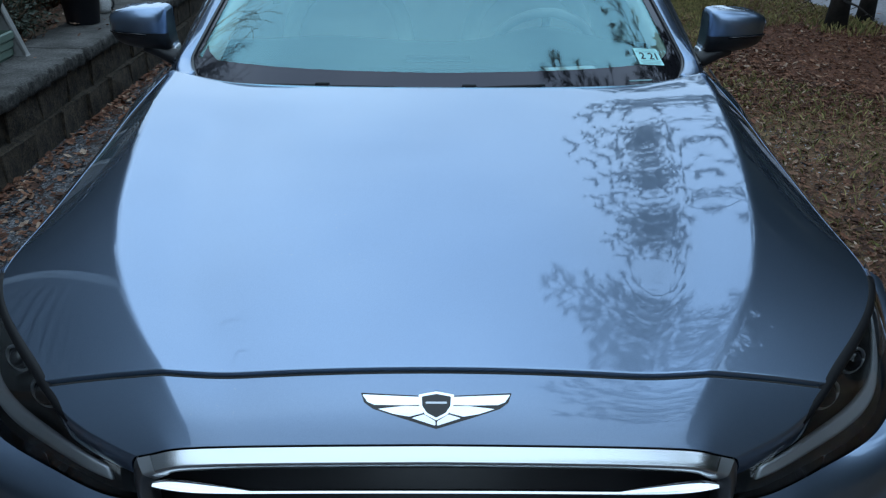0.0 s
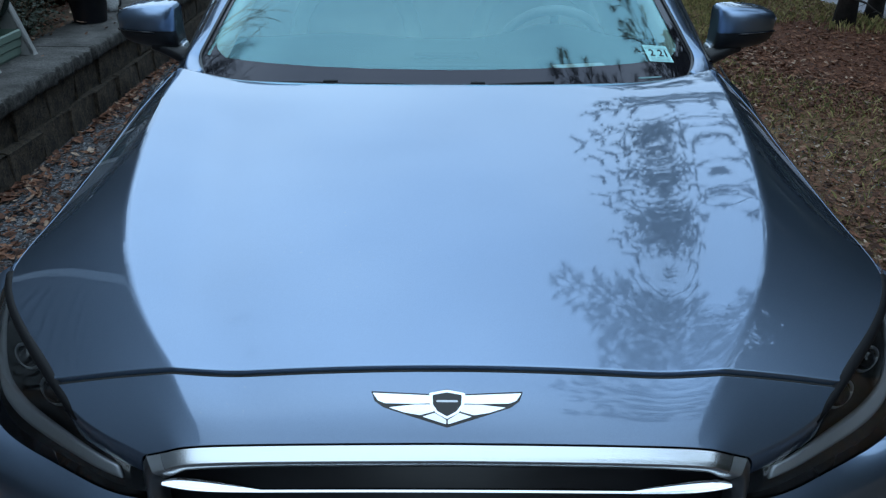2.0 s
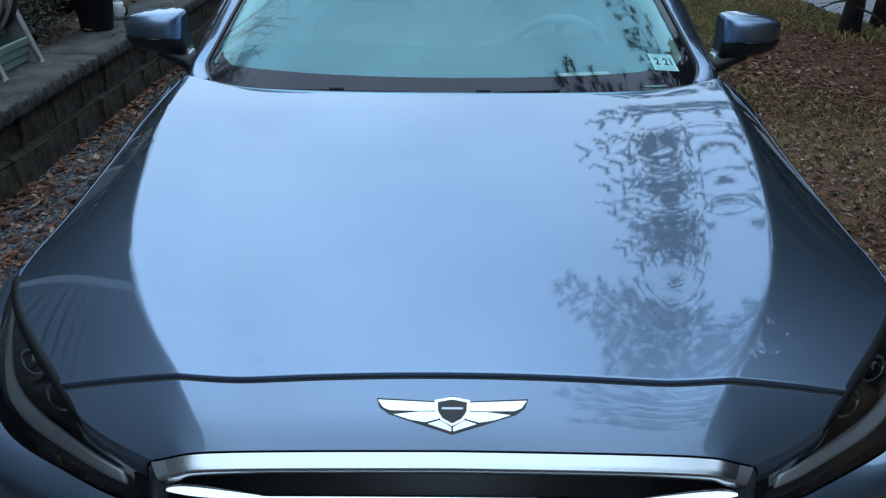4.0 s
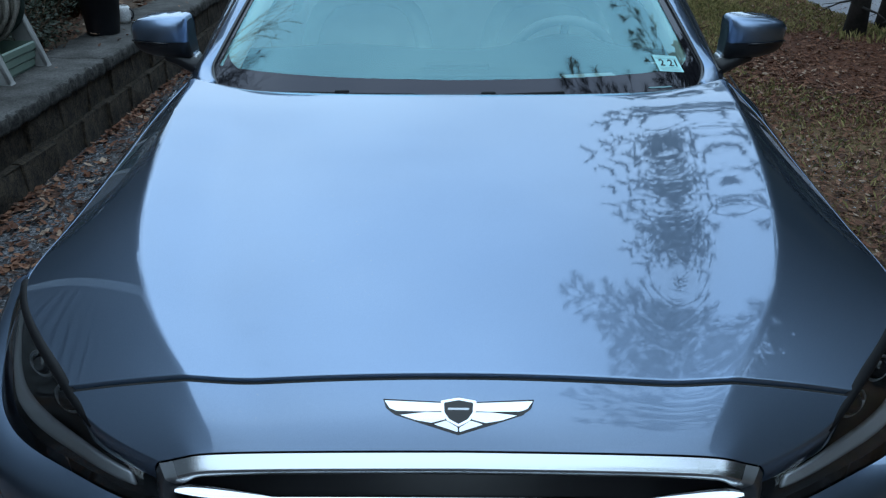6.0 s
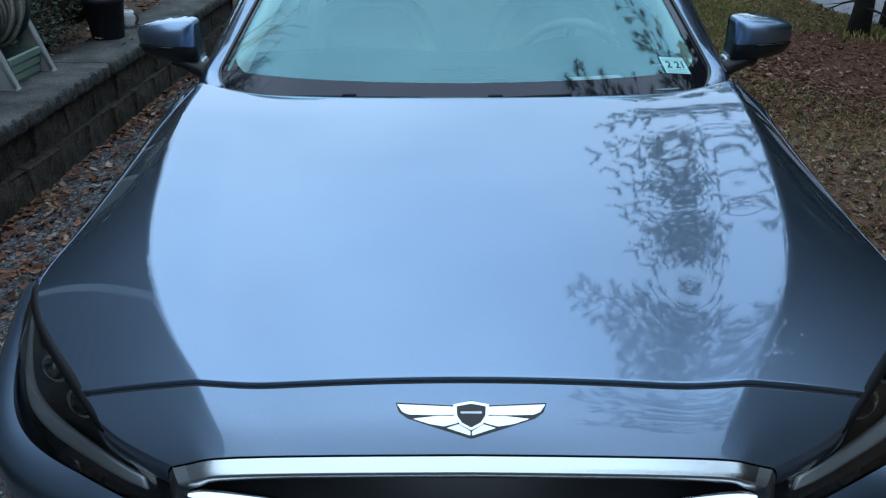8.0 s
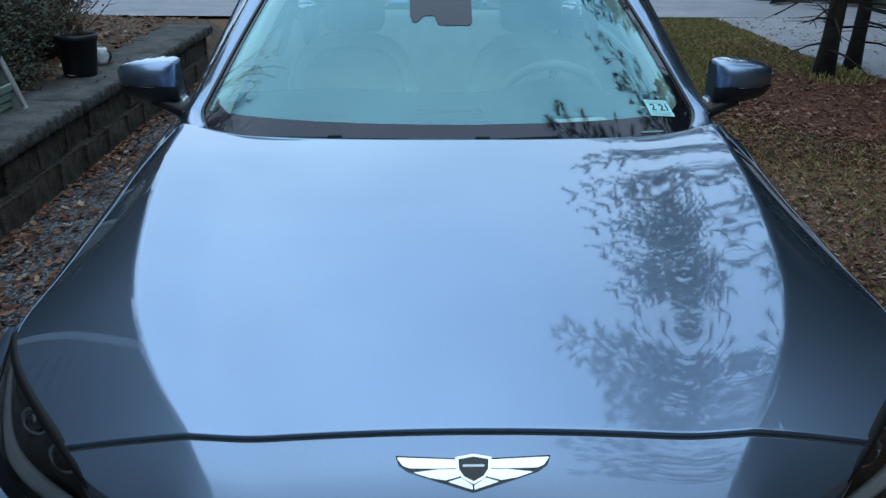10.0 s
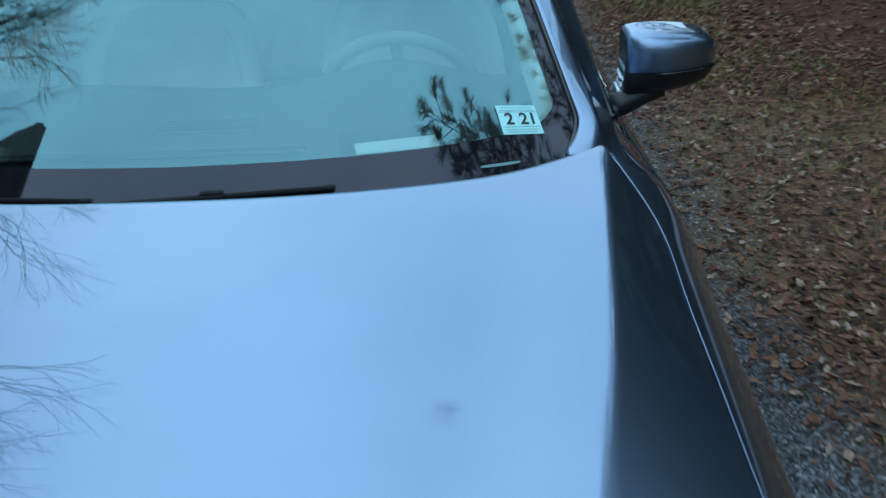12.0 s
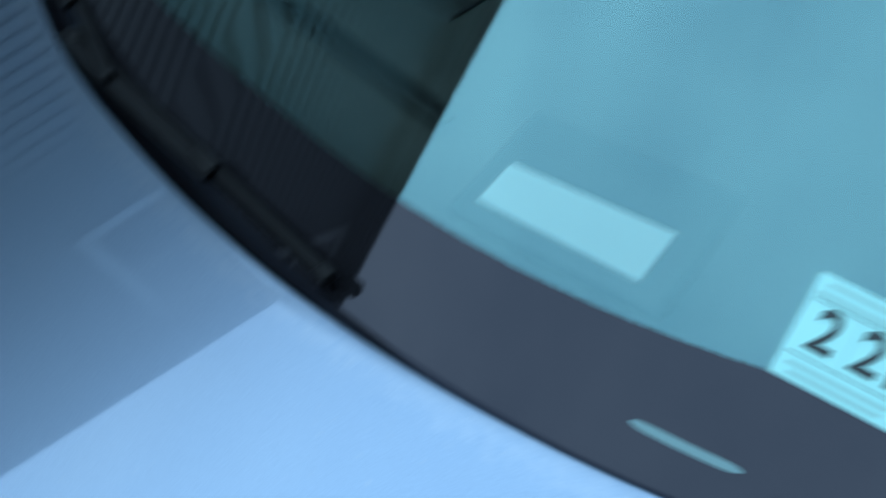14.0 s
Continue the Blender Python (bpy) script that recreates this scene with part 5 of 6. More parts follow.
def pine(x, y, height, reach, low, count, seed, label, trunk_r=0.17, tips=(), dead=0, tip_spread=0.6, sprays=()):
    rng = random.Random(seed)
    t = empty("pine_tree", pose(x, y, 0), label, "tree", "pines beside the drive")
    pts = [Vector((0.05 * math.sin(z), 0.03 * math.cos(1.3 * z), z)) for z in np.linspace(-0.1, height, 14)]
    bark = tube(pts, trunk_r, 12, None, [1.45] + [1.02 - 0.068 * k for k in range(13)])
    for k in range(dead):
        # bare dead branches low on the trunk
        a, z = rng.uniform(0, 6.28), rng.uniform(0.25, 1.3)
        d = Vector((math.cos(a), math.sin(a), rng.uniform(-0.25, 0.15)))
        l = rng.uniform(0.4, 1.1)
        p = [Vector((0, 0, z)), Vector((0, 0, z)) + d * l * 0.5, Vector((0, 0, z - 0.05)) + d * l]
        tube(p, 0.014, 5, bark, [1, 0.7, 0.3])
        for i in range(3):
            e = (d + Vector((rng.uniform(-1, 1), rng.uniform(-1, 1), rng.uniform(-0.4, 0.4)))).normalized()
            q = p[1].lerp(p[2], 0.3 * i)
            tube([q, q + e * 0.25], 0.005, 3, bark, [1, 0.4])
    green = bmesh.new()
    for i in range(count):
        z = low + (height - low) * (i / count) ** 0.9
        a = 2.4 * i + rng.uniform(-0.4, 0.4)
        l = reach * (1 - 0.72 * (z - low) / (height - low)) * rng.uniform(0.65, 1.15)
        bough(bark, green, (0, 0, z), (l * math.cos(a), l * math.sin(a), z + l * rng.uniform(-0.15, 0.2)), rng, 0.75, 0.0026, 0.075)
    for tx, ty, tz in tips:
        bough(bark, green, (0, 0, tz - 0.1), (tx - x, ty - y, tz), rng, 2.2, 0.0026, 0.075, tip_spread)
    for tx, ty, tz in sprays:
        spray(bark, green, (0, 0, tz + 0.15), (tx - x, ty - y, tz), rng)
    part("trunk", bark, BARK, t)
    part("crown", green, NEEDLES, t, smooth=False)
    return t


pine(3.86, 7.5, 6.7, 2.1, 2.9, 32, 11, "pine with dark bark and hanging green boughs", 0.082, tips=((2.2, 8.3, 1.15), (4.9, 8.6, 1.3), (1.55, 6.6, 2.76), (1.8, 6.5, 2.98), (1.8, 6.6, 3.5), (1.75, 6.6, 3.8), (1.7, 6.6, 4.28), (1.98, 6.6, 4.56), (2.08, 6.6, 4.9), (2.25, 6.6, 5.3), (2.7, 6.6, 5.65), (2.68, 6.6, 6.2), (3.0, 6.6, 6.45), (2.45, 6.7, 3.45), (2.3, 6.4, 3.95), (2.5, 6.9, 4.3), (2.6, 6.5, 4.7), (2.9, 6.8, 5.1), (3.1, 6.5, 5.5), (2.8, 7.0, 3.7), (3.0, 6.3, 3.3), (3.3, 6.4, 4.0), (3.4, 6.5, 4.8), (2.2, 6.8, 3.55)), dead=22)
pine(4.3, 7.85, 6.0, 1.7, 2.2, 26, 23, "slim pine growing beside a larger one", 0.07, tips=((5.6, 7.6, 1.2), (4.0, 9.3, 1.4)), dead=8)
pine(4.1, 1.5, 11.0, 2.0, 4.4, 22, 31, "tall pine whose low boughs reach over the drive", 0.17, sprays=((0.66, 2.0, 2.66), (0.80, 2.0, 2.62), (0.92, 1.95, 2.66), (1.06, 2.02, 2.6), (0.97, 1.75, 2.74), (1.07, 1.55, 2.78), (1.18, 1.36, 2.72), (1.25, 1.05, 2.7), (1.20, 2.90, 2.65), (1.36, 2.62, 2.65), (1.55, 2.45, 2.66), (0.88, 1.80, 2.72), (1.12, 1.78, 2.68), (0.96, 1.58, 2.80), (1.25, 1.5, 2.74), (1.05, 1.9, 2.82)))
pine(3.7, -3.1, 9.5, 2.0, 4.2, 18, 37, "pine whose low boughs hang behind the drive's open side", 0.15, sprays=((0.80, -2.0, 2.9), (0.85, -2.5, 2.35), (1.05, -1.85, 2.98), (1.12, -2.35, 2.55), (0.95, -2.2, 2.7)))


def bare_tree(x, y, height, seed, spread=0.6, label="bare leafless tree with fine grey twigs", levels=5):
    rng = random.Random(seed)
    t = empty("bare_tree", pose(x, y, 0), label, "tree", "bare trees behind the wall")
    bm = bmesh.new()

    def grow(p, d, l, r, level):
        pts = [p]
        for k in range(3):
            d = (d + Vector((rng.uniform(-0.2, 0.2), rng.uniform(-0.2, 0.2), rng.uniform(-0.02, 0.12)))).normalized()
            pts.append(pts[-1] + d * l / 3)
        tube(pts, r, 6 if level < 2 else 3, bm, [1, 0.9, 0.8, 0.68])
        if level < levels:
            for k in range(3 if level else 5):
                a = rng.uniform(0, 6.28)
                nd = (d * rng.uniform(0.5, 1.0) + Vector((math.cos(a), math.sin(a), rng.uniform(-0.1, 0.4))) * spread).normalized()
                grow(pts[-1 if k < 2 else 2], nd, l * rng.uniform(0.62, 0.8), r * 0.58, level + 1)
    grow(Vector((0, 0, -0.1)), Vector((0, 0, 1)), height * 0.36, 0.0115 * height, 0)
    part("branches", bm, TWIG, t)
    return t


bare_tree(-7.9, 4.8, 11.9, 3, 0.33, levels=6)
bare_tree(-8.0, 12.2, 9.3, 7, 0.36, levels=6)


def woods(name, angle0, angle1, dist, tall, seed, n, clumps=900):
    """Far belt of trees, out of view, that darkens reflections: trunks and crowns of many small clumps."""
    rng = random.Random(seed)
    bm = bmesh.new()
    for i in range(n):
        a = radians(angle0 + (angle1 - angle0) * (i + rng.random()) / n)
        d = dist * rng.uniform(0.9, 1.35)
        x, y = d * math.sin(a), 3 + d * math.cos(a)
        h = tall * rng.uniform(0.7, 1.15)
        tube([(x, y, -0.2), (x + rng.uniform(-0.3, 0.3), y, h * 0.5), (x + rng.uniform(-0.6, 0.6), y, h)], 0.22, 5, bm, [1, 0.7, 0.2])
        for k in range(clumps):
            z = h * rng.random() ** (0.85 if k % 6 else 4.0)
            w = 0.24 * h * (1.05 - z / h) ** 0.7
            b = rng.uniform(0, 6.28)
            q = w * math.sqrt(rng.random())
            c = Vector((x + q * math.cos(b), y + q * math.sin(b), z))
            s = rng.uniform(0.28, 0.75)
            u = Vector((rng.uniform(-1, 1), rng.uniform(-1, 1), rng.uniform(-0.6, 0.6))).normalized() * s
            v = u.orthogonal().normalized() * s * 0.6
            bm.faces.new([bm.verts.new(c + e) for e in (u, v, -u * 0.8, -v)])
    tagged(part(name, bm, WOOD_FAR, smooth=False), "unseen dark belt of woodland, there for the car's reflections", "woods", kind="stuff")


WOOD_FAR = varied("far_foliage", (0.012, 0.014, 0.009), (0.04, 0.04, 0.026), 0.95, 0.4, 4, 0)
# none stands in view; the last three are added to darken reflections
woods("woods", -32, 24, 44, 10.0, 5, 34)
woods("woods_beside", 30, 150, 15, 13.0, 8, 84, 800)
woods("fill_woods_left", -120, -43, 22, 16.0, 9, 70, 1300)
woods("fill_woods_right", 40, 62, 17, 18.0, 18, 15, 900)
woods("fill_woods_behind", 150, 240, 32, 7.0, 6, 60)


# ---- things on the wall and in the bed ----
def plant_pot():
    p = empty("plant_pot", pose(-2.53, 5.25, WALL_TOP), "black plastic nursery pot with dead stems, on the wall's cap", "plant pot")
    prof = [(0.0, 0.006), (0.105, 0.0), (0.112, 0.006), (0.138, 0.25), (0.146, 0.252), (0.148, 0.29), (0.142, 0.292), (0.130, 0.27), (0.126, 0.24), (0.0, 0.235)]
    bm = grid([[(r * math.cos(a), r * math.sin(a), z) for r, z in prof] for a in (2 * math.pi * k / 32 for k in range(33))])
    bmesh.ops.remove_doubles(bm, verts=bm.verts, dist=1e-5)
    part("pot", bm, POT, p)
    rng = random.Random(2)
    bm = bmesh.new()
    for k in range(40):
        a, r = rng.uniform(0, 6.28), rng.uniform(0, 0.1)
        q = Vector((r * math.cos(a), r * math.sin(a), 0.23))
        d = Vector((rng.uniform(-0.5, 0.5), rng.uniform(-0.5, 0.5), 1))
        tube([q, q + d * 0.12, q + d * rng.uniform(0.2, 0.34) + Vector((rng.uniform(-0.05, 0.05), 0, 0))], 0.003, 3, bm, [1, 0.8, 0.4])
    tagged(part("dead_growth", bm, DRY, p), "dead brown stems", kind="stuff")


POT = varied("black_nursery_pot", (0.008, 0.008, 0.012), (0.016, 0.016, 0.022), 0.5, 8, 120, 0.5)
DRY = varied("dry_stems", (0.05, 0.03, 0.018), (0.13, 0.08, 0.045), 0.9, 8, 60, 1)
plant_pot()


def white_cup():
    c = empty("ceramic_jar", pose(-2.525, 5.67, WALL_TOP), "small white ceramic jar standing behind a black pot", "jar")
    prof = [(0.0, 0.004), (0.042, 0.0), (0.054, 0.03), (0.057, 0.08), (0.05, 0.115), (0.038, 0.13), (0.034, 0.128), (0.044, 0.11), (0.05, 0.08), (0.0, 0.03)]
    bm = grid([[(r * math.cos(a), r * math.sin(a), z) for r, z in prof] for a in (2 * math.pi * k / 24 for k in range(25))])
    bmesh.ops.remove_doubles(bm, verts=bm.verts, dist=1e-5)
    part("body", bm, varied("white_ceramic", (0.55, 0.55, 0.56), (0.7, 0.7, 0.7), 0.3, 10, 90, 0), c)
    part("handle", tube([(0.05 + 0.026 * math.sin(a), 0, 0.07 + 0.035 * math.cos(a)) for a in np.linspace(0, math.pi, 10)], 0.008, 6), BLACK, c)


white_cup()


def hose_reel():
    h = empty("hose_reel", pose(-2.74, 3.95, WALL_TOP), "grey and pale green plastic hose reel with a coiled garden hose", "hose reel")
    # two side frames: broad moulded legs with an arched cut-out
    for y in (-0.24, 0.24):
        outer = [(0.27, 0.0), (0.262, 0.015), (0.20, 0.2), (0.12, 0.42), (0.06, 0.60), (-0.06, 0.60), (-0.12, 0.42), (-0.20, 0.2), (-0.262, 0.015), (-0.27, 0.0)]
        inner = [(0.13, 0.0), (0.13, 0.02), (0.115, 0.13), (0.075, 0.20), (0.03, 0.225), (-0.03, 0.225), (-0.075, 0.20), (-0.115, 0.13), (-0.13, 0.02), (-0.13, 0.0)]
        rows = []
        for a, b in zip(outer, inner):
            rows.append([(a[0], y - 0.025, a[1]), (a[0] * 0.99, y - 0.031, a[1]), (b[0], y - 0.025, b[1]), (b[0], y + 0.025, b[1]), (a[0], y + 0.025, a[1])])
        part("side_frame", grid(rows, close=True), REEL_GREY, h, "weathered grey frame", smooth=False)
        part("frame_rim", tube([(p[0] * 0.985, y - 0.028, p[1]) for p in outer[1:-1]], 0.010, 6), REEL_GREY, h)
    # ribbed basin
    for k in range(3):
        z = 0.01 + 0.05 * k
        out = 0.19 + 0.010 * k
        rows = []
        for x, y in ((out, -0.20), (out, 0.20), (-out, 0.20), (-out, -0.20), (out, -0.20)):
            rows.append([(x, y, z), (x * 1.05, y, z + 0.008), (x * 1.05, y, z + 0.042), (x, y, z + 0.05)])
        part("basin_rib", grid(rows), REEL_GREEN, h, "pale green basin", smooth=False)
    part("basin_floor", box((-0.19, -0.20, 0.0), (0.19, 0.20, 0.02), 0.004), REEL_GREEN, h, smooth=False)
    # drum and hose
    for y in (-0.19, 0.19):
        prof = [(0.02, 0.0), (0.19, 0.0), (0.215, 0.008), (0.215, 0.02), (0.19, 0.016), (0.02, 0.016)]
        bm = grid([[(r * math.cos(a), y + o * (1 if y < 0 else -1), 0.40 + r * math.sin(a)) for r, o in prof] for a in (2 * math.pi * k / 36 for k in range(37))])
        part("drum_flange", bm, REEL_DARK, h, "dark green drum")
    part("axle", tube([(0, -0.27, 0.40), (0, 0.27, 0.40)], 0.03, 10), REEL_GREY, h)
    pts = [((0.135 + 0.022 * (k // 200)) * math.cos(k * 0.2), -0.16 + 0.32 * abs(((k / 200) % 2) - 1), 0.40 + (0.135 + 0.022 * (k // 200)) * math.sin(k * 0.2)) for k in range(600)]
    part("hose", tube(pts, 0.011, 6), HOSE, h, "coiled grey hose")
    for r, y, z in ((0.225, -0.05, 0.42), (0.235, 0.03, 0.41), (0.22, 0.10, 0.43)):
        part("loose_hose", tube([(r * math.cos(a), y + 0.02 * math.sin(2 * a), z + r * math.sin(a)) for a in np.linspace(-2.6, 3.4, 50)], 0.012, 7), HOSE, h)


REEL_GREY = varied("weathered_grey_plastic", (0.2, 0.2, 0.195), (0.28, 0.28, 0.27), 0.6, 6, 80, 0.2, grain=0.08)
REEL_GREEN = varied("pale_green_plastic", (0.11, 0.165, 0.135), (0.16, 0.22, 0.18), 0.55, 6, 80, 0.2, grain=0.08)
REEL_DARK = varied("dark_green_plastic", (0.02, 0.035, 0.03), (0.04, 0.06, 0.05), 0.5, 6, 80, 0.5)
HOSE = varied("grey_hose", (0.14, 0.13, 0.11), (0.24, 0.22, 0.19), 0.6, 10, 90, 0.5)
hose_reel()


def shrub(name, x, y, radius, height, seed, leaf, stems, label, n_stems=120, n_leaves=1500, size=0.03):
    rng = random.Random(seed)
    s = empty(name, pose(x, y, bed_height(x, y) - 0.02), label, "shrub")
    wood, green = bmesh.new(), bmesh.new()
    tips = []
    for k in range(n_stems):
        a, r = rng.uniform(0, 6.28), radius * math.sqrt(rng.random())
        top = Vector((r * math.cos(a), r * math.sin(a), height * (1 - 0.45 * (r / radius) ** 2) * rng.uniform(0.7, 1.1)))
        base = Vector((top.x * 0.25, top.y * 0.25, 0))
        mid = base.lerp(top, 0.5) + Vector((rng.uniform(-0.06, 0.06), rng.uniform(-0.06, 0.06), 0.04))
        tube([base, mid, top], 0.006, 4, wood, [1, 0.7, 0.3])
        tips.append((mid, top))
        for i in range(3):
            q = mid.lerp(top, rng.random())
            tube([q, q + Vector((rng.uniform(-0.14, 0.14), rng.uniform(-0.14, 0.14), rng.uniform(0.02, 0.16)))], 0.003, 3, wood, [1, 0.4])
    for k in range(n_leaves):
        m, t = tips[rng.randrange(n_stems)]
        c = m.lerp(t, rng.uniform(-0.3, 1.05)) + Vector((rng.uniform(-0.09, 0.09), rng.uniform(-0.09, 0.09), rng.uniform(-0.06, 0.08)))
        u = Vector((rng.uniform(-1, 1), rng.uniform(-1, 1), rng.uniform(-0.5, 0.5))).normalized() * size * rng.uniform(0.6, 1.3)
        v = u.orthogonal().normalized() * size * 0.45
        green.faces.new([green.verts.new(c + e) for e in (-u, v, u, -v)])
    tagged(part("twig_growth", wood, stems, s), "dry twigs", kind="stuff")
    tagged(part("foliage", green, leaf, s, smooth=False), "small dull leaves", kind="stuff")


BROWN_LEAF = varied("dry_brown_leaf", (0.05, 0.026, 0.018), (0.13, 0.07, 0.045), 0.9, 6, 60, 0)
DARK_LEAF = varied("dark_evergreen_leaf", (0.014, 0.022, 0.014), (0.045, 0.06, 0.035), 0.6, 6, 60, 0)
shrub("brown_shrub", -3.3, 6.3, 0.8, 1.35, 41, BROWN_LEAF, DRY, "dense shrub with dry reddish-brown twigs", 220, 6000, 0.018)
shrub("evergreen_shrub", -3.08, 5.15, 0.55, 0.8, 42, DARK_LEAF, DRY, "low dark evergreen shrub in the raised bed", 160, 7000, 0.017)
shrub("evergreen_shrub", -3.75, 5.6, 0.8, 1.1, 43, DARK_LEAF, DRY, "tangled dark evergreen shrub in the raised bed", 160, 7000, 0.018)
shrub("low_shrub", -2.98, 4.62, 0.42, 0.42, 44, DARK_LEAF, DRY, "low creeping evergreen in the raised bed", 110, 5000, 0.016)


# ---- ground litter, each kind one object ----
def island_mat(name, stops, rough=0.85):
    m = mat(name, stops[0][1], rough, 0, 0.35)
    g = m.node_tree.nodes.new("ShaderNodeNewGeometry")
    c = ramp(m, g.outputs["Random Per Island"], stops)
    n = noise_tex(m, 60.0, 4.0, 0.6)
    f = ramp(m, n.outputs["Fac"], [(0.3, (0.6, 0.6, 0.6)), (0.7, (1.2, 1.2, 1.2))]).outputs["Color"]
    link(m, mixc(m, 1.0, c.outputs["Color"], f, "MULTIPLY"), bsdf(m).inputs["Base Color"])
    return m


def from_arrays(name, verts, faces, material, label, category):
    me = bpy.data.meshes.new(name)
    me.from_pydata(verts, [], faces)
    me.materials.append(material)
    me.update()
    return tagged(new(name, me), label, category, kind="stuff")


LEAF = island_mat("fallen_leaf", [(0.0, (0.036, 0.018, 0.012)), (0.35, (0.11, 0.046, 0.027)), (0.65, (0.185, 0.076, 0.042)), (0.88, (0.235, 0.118, 0.07)), (0.98, (0.36, 0.26, 0.19))])
STONE = island_mat("gravel_stone", [(0.0, (0.0375, 0.0375, 0.0405)), (0.4, (0.0825, 0.0825, 0.09)), (0.8, (0.195, 0.195, 0.207)), (0.97, (0.315, 0.315, 0.33))], 0.8)
BLADE = island_mat("grass_blade", [(0.0, (0.07, 0.078, 0.026)), (0.4, (0.18, 0.17, 0.055)), (0.8, (0.36, 0.3, 0.12))], 0.8)
STRAW = island_mat("pine_straw", [(0.0, (0.07, 0.026, 0.014)), (0.6, (0.14, 0.055, 0.028)), (1.0, (0.2, 0.09, 0.045))], 0.9)


def leaves(name, places, label, seed, size=(0.03, 0.065)):
    rng = random.Random(seed)
    verts, faces = [], []
    outline = [(0, -1), (0.42, -0.55), (0.34, -0.2), (0.62, 0.1), (0.3, 0.6), (0, 1.05), (-0.32, 0.55), (-0.58, 0.02), (-0.4, -0.6)]
    for x, y, z in places:
        s = size[0] + (size[1] - size[0]) * rng.random() ** 2
        m = Matrix.Translation((x, y, z + 0.006 + 0.25 * s)) @ Euler((rng.uniform(-0.5, 0.5), rng.uniform(-0.5, 0.5), rng.uniform(0, 6.28))).to_matrix().to_4x4()
        curl, slim = rng.uniform(-0.2, 0.6), rng.uniform(0.6, 1.1)
        k = len(verts)
        verts.append(tuple(m @ Vector((0, 0, -0.1 * s))))
        for u, v in outline:
            verts.append(tuple(m @ Vector((u * s * slim, v * s, curl * s * (u * u + 0.4 * v * v)))))
        n = len(outline)
        faces += [(k, k + 1 + i, k + 1 + (i + 1) % n) for i in range(n)]
    from_arrays(name, verts, faces, LEAF, label, "leaves")


def stones(name, places, label, seed):
    rng = random.Random(seed)
    verts, faces = [], []
    for x, y, z, s in places:
        k = len(verts)
        a = rng.uniform(0, 6.28)
        c, n = math.cos(a), math.sin(a)
        sx, sy, sz = s * rng.uniform(0.7, 1.2), s * rng.uniform(0.6, 1.0), s * rng.uniform(0.4, 0.7)
        for u, v, w in ((1, 0.2, 0), (0.3, 0.9, 0.1), (-0.9, 0.5, 0), (-0.8, -0.6, 0.1), (0.5, -0.9, 0), (0.4, 0.3, 0.9), (-0.4, -0.1, 1), (0.1, -0.4, 0.8)):
            u, v, w = u * sx * rng.uniform(0.8, 1.2), v * sy * rng.uniform(0.8, 1.2), w * sz
            verts.append((x + u * c - v * n, y + u * n + v * c, z + w - 0.2 * sz))
        faces += [tuple(k + i for i in f) for f in ((0, 1, 5), (1, 6, 5), (1, 2, 6), (2, 3, 6), (3, 7, 6), (3, 4, 7), (4, 0, 7), (0, 5, 7), (5, 6, 7))]
    from_arrays(name, verts, faces, STONE, label, "gravel")


def lawn_edge(y):
    """How far the lawn comes nearer to the car along the drive."""
    return 0.3 * min(max((y - 0.4) / 2.2, 0), 1)


def on_apron(x, y):
    return x > 4.16 + 0.2 * max(8.8 - y, 0) + 1.6 * max(7.2 - y, 0) ** 1.2 or y > 11.85


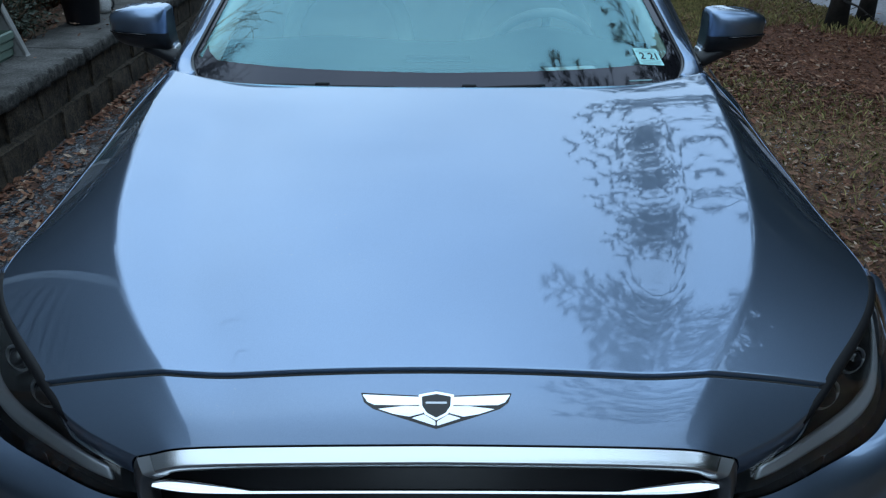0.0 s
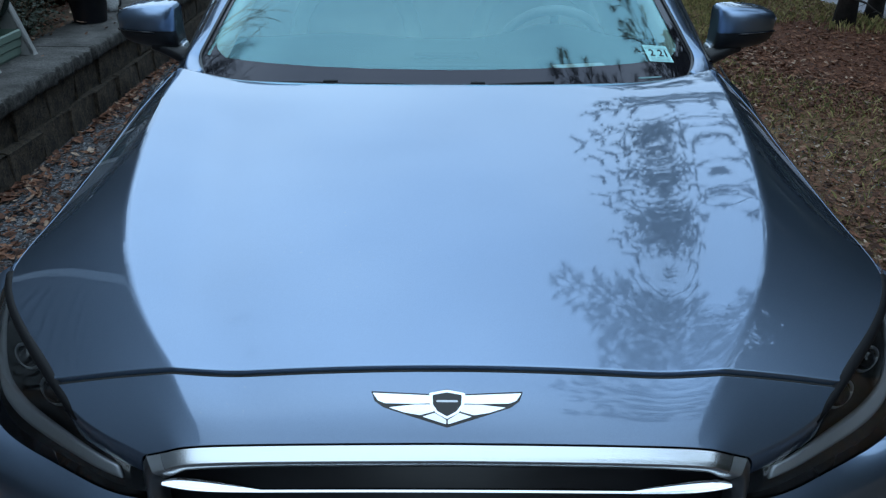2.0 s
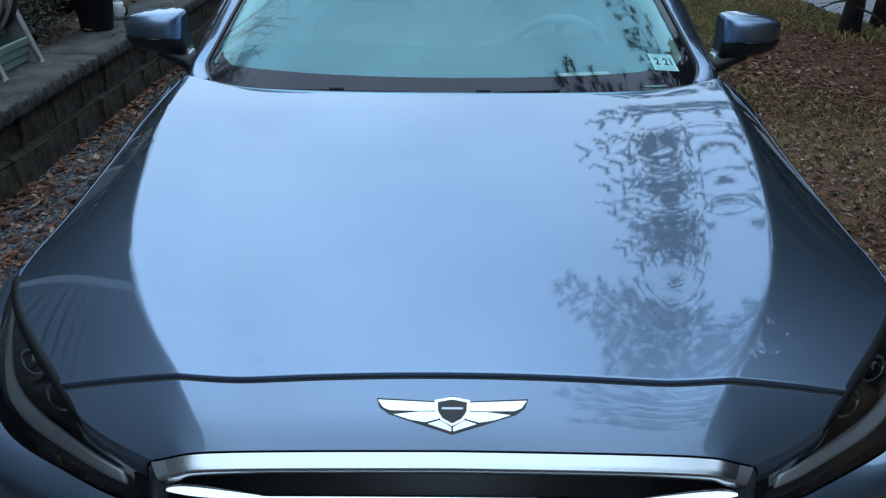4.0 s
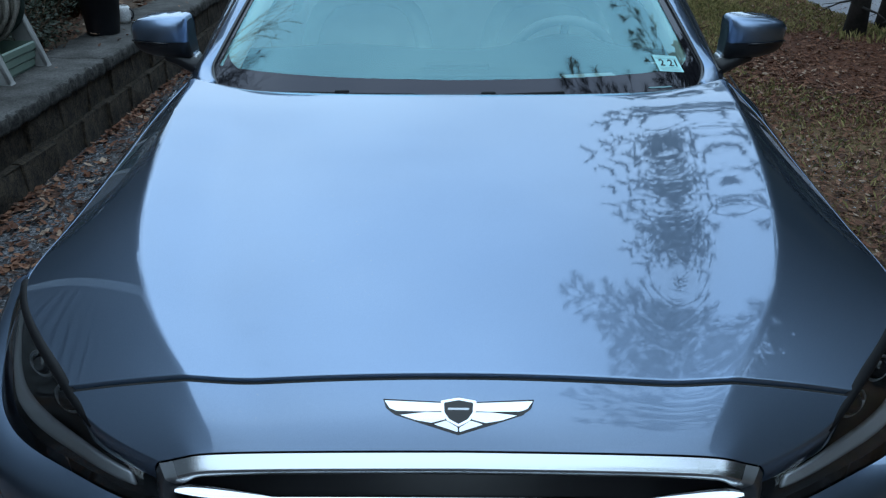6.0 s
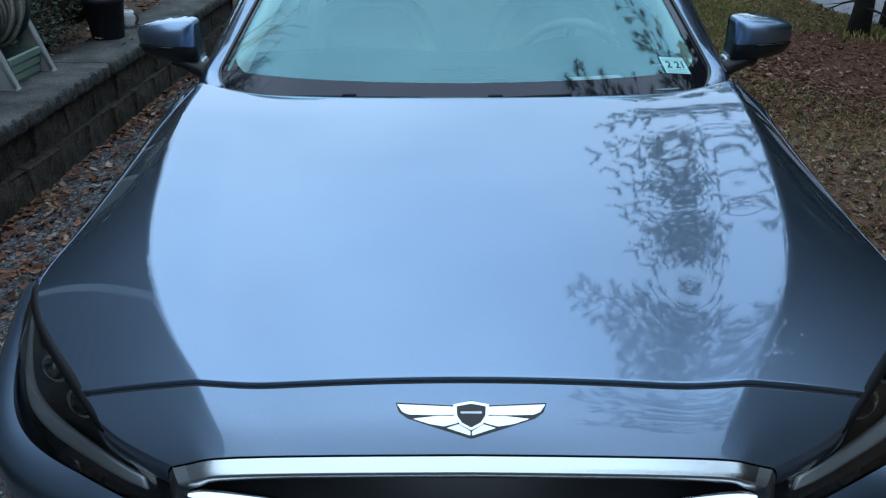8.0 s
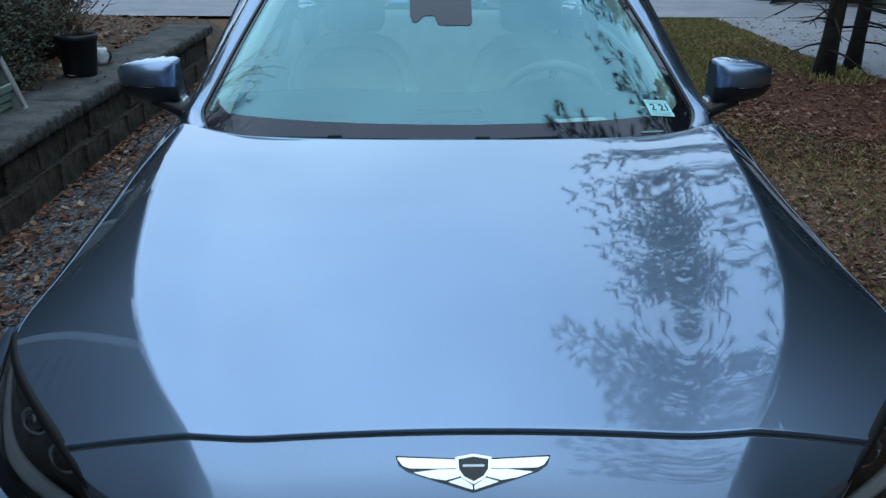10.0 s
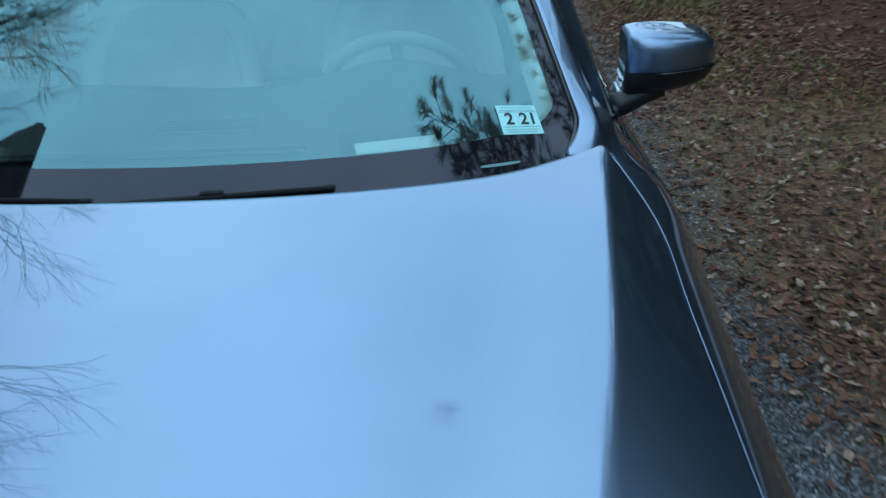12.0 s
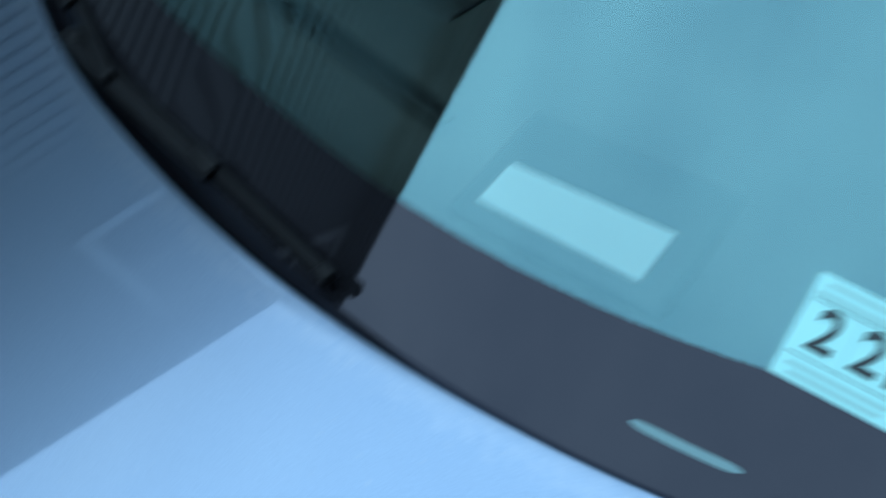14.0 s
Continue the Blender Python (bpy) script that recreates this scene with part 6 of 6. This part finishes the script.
def litter():
    rng = random.Random(77)
    spots = []
    while len(spots) < 110000:
        x, y = 0.95 + 7.5 * rng.random() ** 1.4, rng.uniform(-1.5, 12.0)
        keep = smooth01(1.6, 2.3, x + lawn_edge(y) * 1.6) * (0.35 + 0.65 * smooth01(-0.15, 0.3, noise.noise((x * 0.7, y * 0.7, 1))))
        keep *= (1 - 0.2 * smooth01(6.5, 8.5, y)) * (0.04 if on_apron(x, y) else 1)
        if rng.random() < keep:
            spots.append((x, y, ground_height(x, y) + (0.03 if on_apron(x, y) else 0)))
    for k in range(40):
        # thinner on the gravel beside the car
        x, y = 1.05 + 1.0 * rng.random() ** 0.6, rng.uniform(-1, 7)
        spots.append((x, y, ground_height(x, y)))
    leaves("fallen_leaves", spots, "brown and tan fallen leaves strewn over the lawn", 5, (0.008, 0.029))
    spots = []
    while len(spots) < 7000:
        y = rng.uniform(-2.0, 7.4)
        x = WALL_X + 0.05 + 1.25 * rng.random() ** 2.2
        if rng.random() < 0.45 + 0.55 * smooth01(-0.1, 0.35, noise.noise((x * 2, y * 1.2, 9))):
            spots.append((x, y, ground_height(x, y) + 0.02 * max(0, 0.2 - x + WALL_X)))
    leaves("leaf_drift", spots, "drift of brown leaves along the foot of the block wall", 6, (0.011, 0.036))
    spots = []
    for k in range(6000):
        x, y = rng.uniform(-5.5, -2.65), rng.uniform(2.9, 10.2)
        spots.append((x, y, bed_height(x, y)))
    for k in range(40):
        x, y = rng.uniform(-2.7, -2.3), rng.uniform(2.0, 7.0)
        spots.append((x, y, WALL_TOP))
    leaves("bed_leaves", spots, "fallen leaves on the raised bed", 7, (0.012, 0.045))
    places = []
    while len(places) < 60000:
        if rng.random() < 0.68:
            x, y = rng.uniform(0.85, 2.3), rng.uniform(-0.6, 5.5)
            keep = 1 - 0.88 * smooth01(1.5, 2.1, x + lawn_edge(y) + 0.5 * noise.noise((x, y, 4)))
        else:
            x, y = rng.uniform(WALL_X, -0.8), rng.uniform(-1.0, 7.0)
            keep = 0.35 + 0.65 * smooth01(WALL_X + 0.1, WALL_X + 0.6, x)
        if rng.random() < keep:
            places.append((x, y, ground_height(x, y), 0.0035 + 0.0075 * rng.random() ** 2.2))
    stones("gravel", places, "loose grey gravel of the drive", 8)
    # grass
    verts, faces = [], []
    n = 0
    while n < 50000:
        x, y = 1.1 + 7.0 * rng.random() ** 1.3, rng.uniform(-1.0, 12.5)
        g = noise.noise((x * 0.9, y * 0.9, 21))
        if rng.random() > (0.22 + 0.78 * smooth01(5.0, 8.0, y)) * smooth01(1.6, 2.6, x + lawn_edge(y)) * (0.4 + 0.6 * smooth01(-0.1, 0.35, g)) or math.hypot(x - 3.9, y - 6.2) < 1.5 or on_apron(x, y):
            continue
        a, h = rng.uniform(0, 6.28), rng.uniform(0.015, 0.05)
        z = ground_height(x, y)
        dx, dy = 0.003 * math.cos(a), 0.003 * math.sin(a)
        lx, ly = rng.uniform(-0.9, 0.9) * h, rng.uniform(-0.9, 0.9) * h
        k = len(verts)
        verts += [(x - dx, y - dy, z), (x + dx, y + dy, z), (x + lx * 0.4 + dx, y + ly * 0.4 + dy, z + h * 0.7), (x + lx, y + ly, z + h)]
        faces += [(k, k + 1, k + 2), (k, k + 2, k + 3)]
        n += 1
    for n in range(260):
        # an ungrazed tuft round the foot of the pine
        b, r = rng.uniform(0, 6.28), 0.1 + 0.28 * rng.random()
        x, y = 3.92 + r * math.cos(b), 7.5 + r * math.sin(b) - 0.1
        a, h = rng.uniform(0, 6.28), rng.uniform(0.03, 0.11)
        z = ground_height(x, y)
        dx, dy = 0.004 * math.cos(a), 0.004 * math.sin(a)
        lx, ly = rng.uniform(-0.6, 0.6) * h, rng.uniform(-0.6, 0.6) * h
        k = len(verts)
        verts += [(x - dx, y - dy, z), (x + dx, y + dy, z), (x + lx * 0.4 + dx, y + ly * 0.4 + dy, z + h * 0.7), (x + lx, y + ly, z + h)]
        faces += [(k, k + 1, k + 2), (k, k + 2, k + 3)]
    from_arrays("grass", verts, faces, BLADE, "short straw-coloured autumn grass", "grass")
    verts, faces = [], []
    for n in range(9000):
        a, r = rng.uniform(0, 6.28), 2.6 * math.sqrt(rng.random())
        x, y = 3.9 + r * math.cos(a), 6.0 + 0.95 * r * math.sin(a)
        z = ground_height(x, y) + rng.uniform(0.004, 0.02)
        b, l = rng.uniform(0, 6.28), rng.uniform(0.03, 0.06)
        k = len(verts)
        ux, uy = math.cos(b), math.sin(b)
        verts += [(x - uy * 0.002, y + ux * 0.002, z), (x + uy * 0.002, y - ux * 0.002, z), (x + ux * l + uy * 0.0015, y + uy * l - ux * 0.0015, z + rng.uniform(-0.004, 0.015)), (x + ux * l - uy * 0.0015, y + uy * l + ux * 0.0015, z + 0.004)]
        faces.append((k, k + 1, k + 2, k + 3))
    from_arrays("pine_straw", verts, faces, STRAW, "reddish-brown needle litter beneath the pines", "needles")


litter()
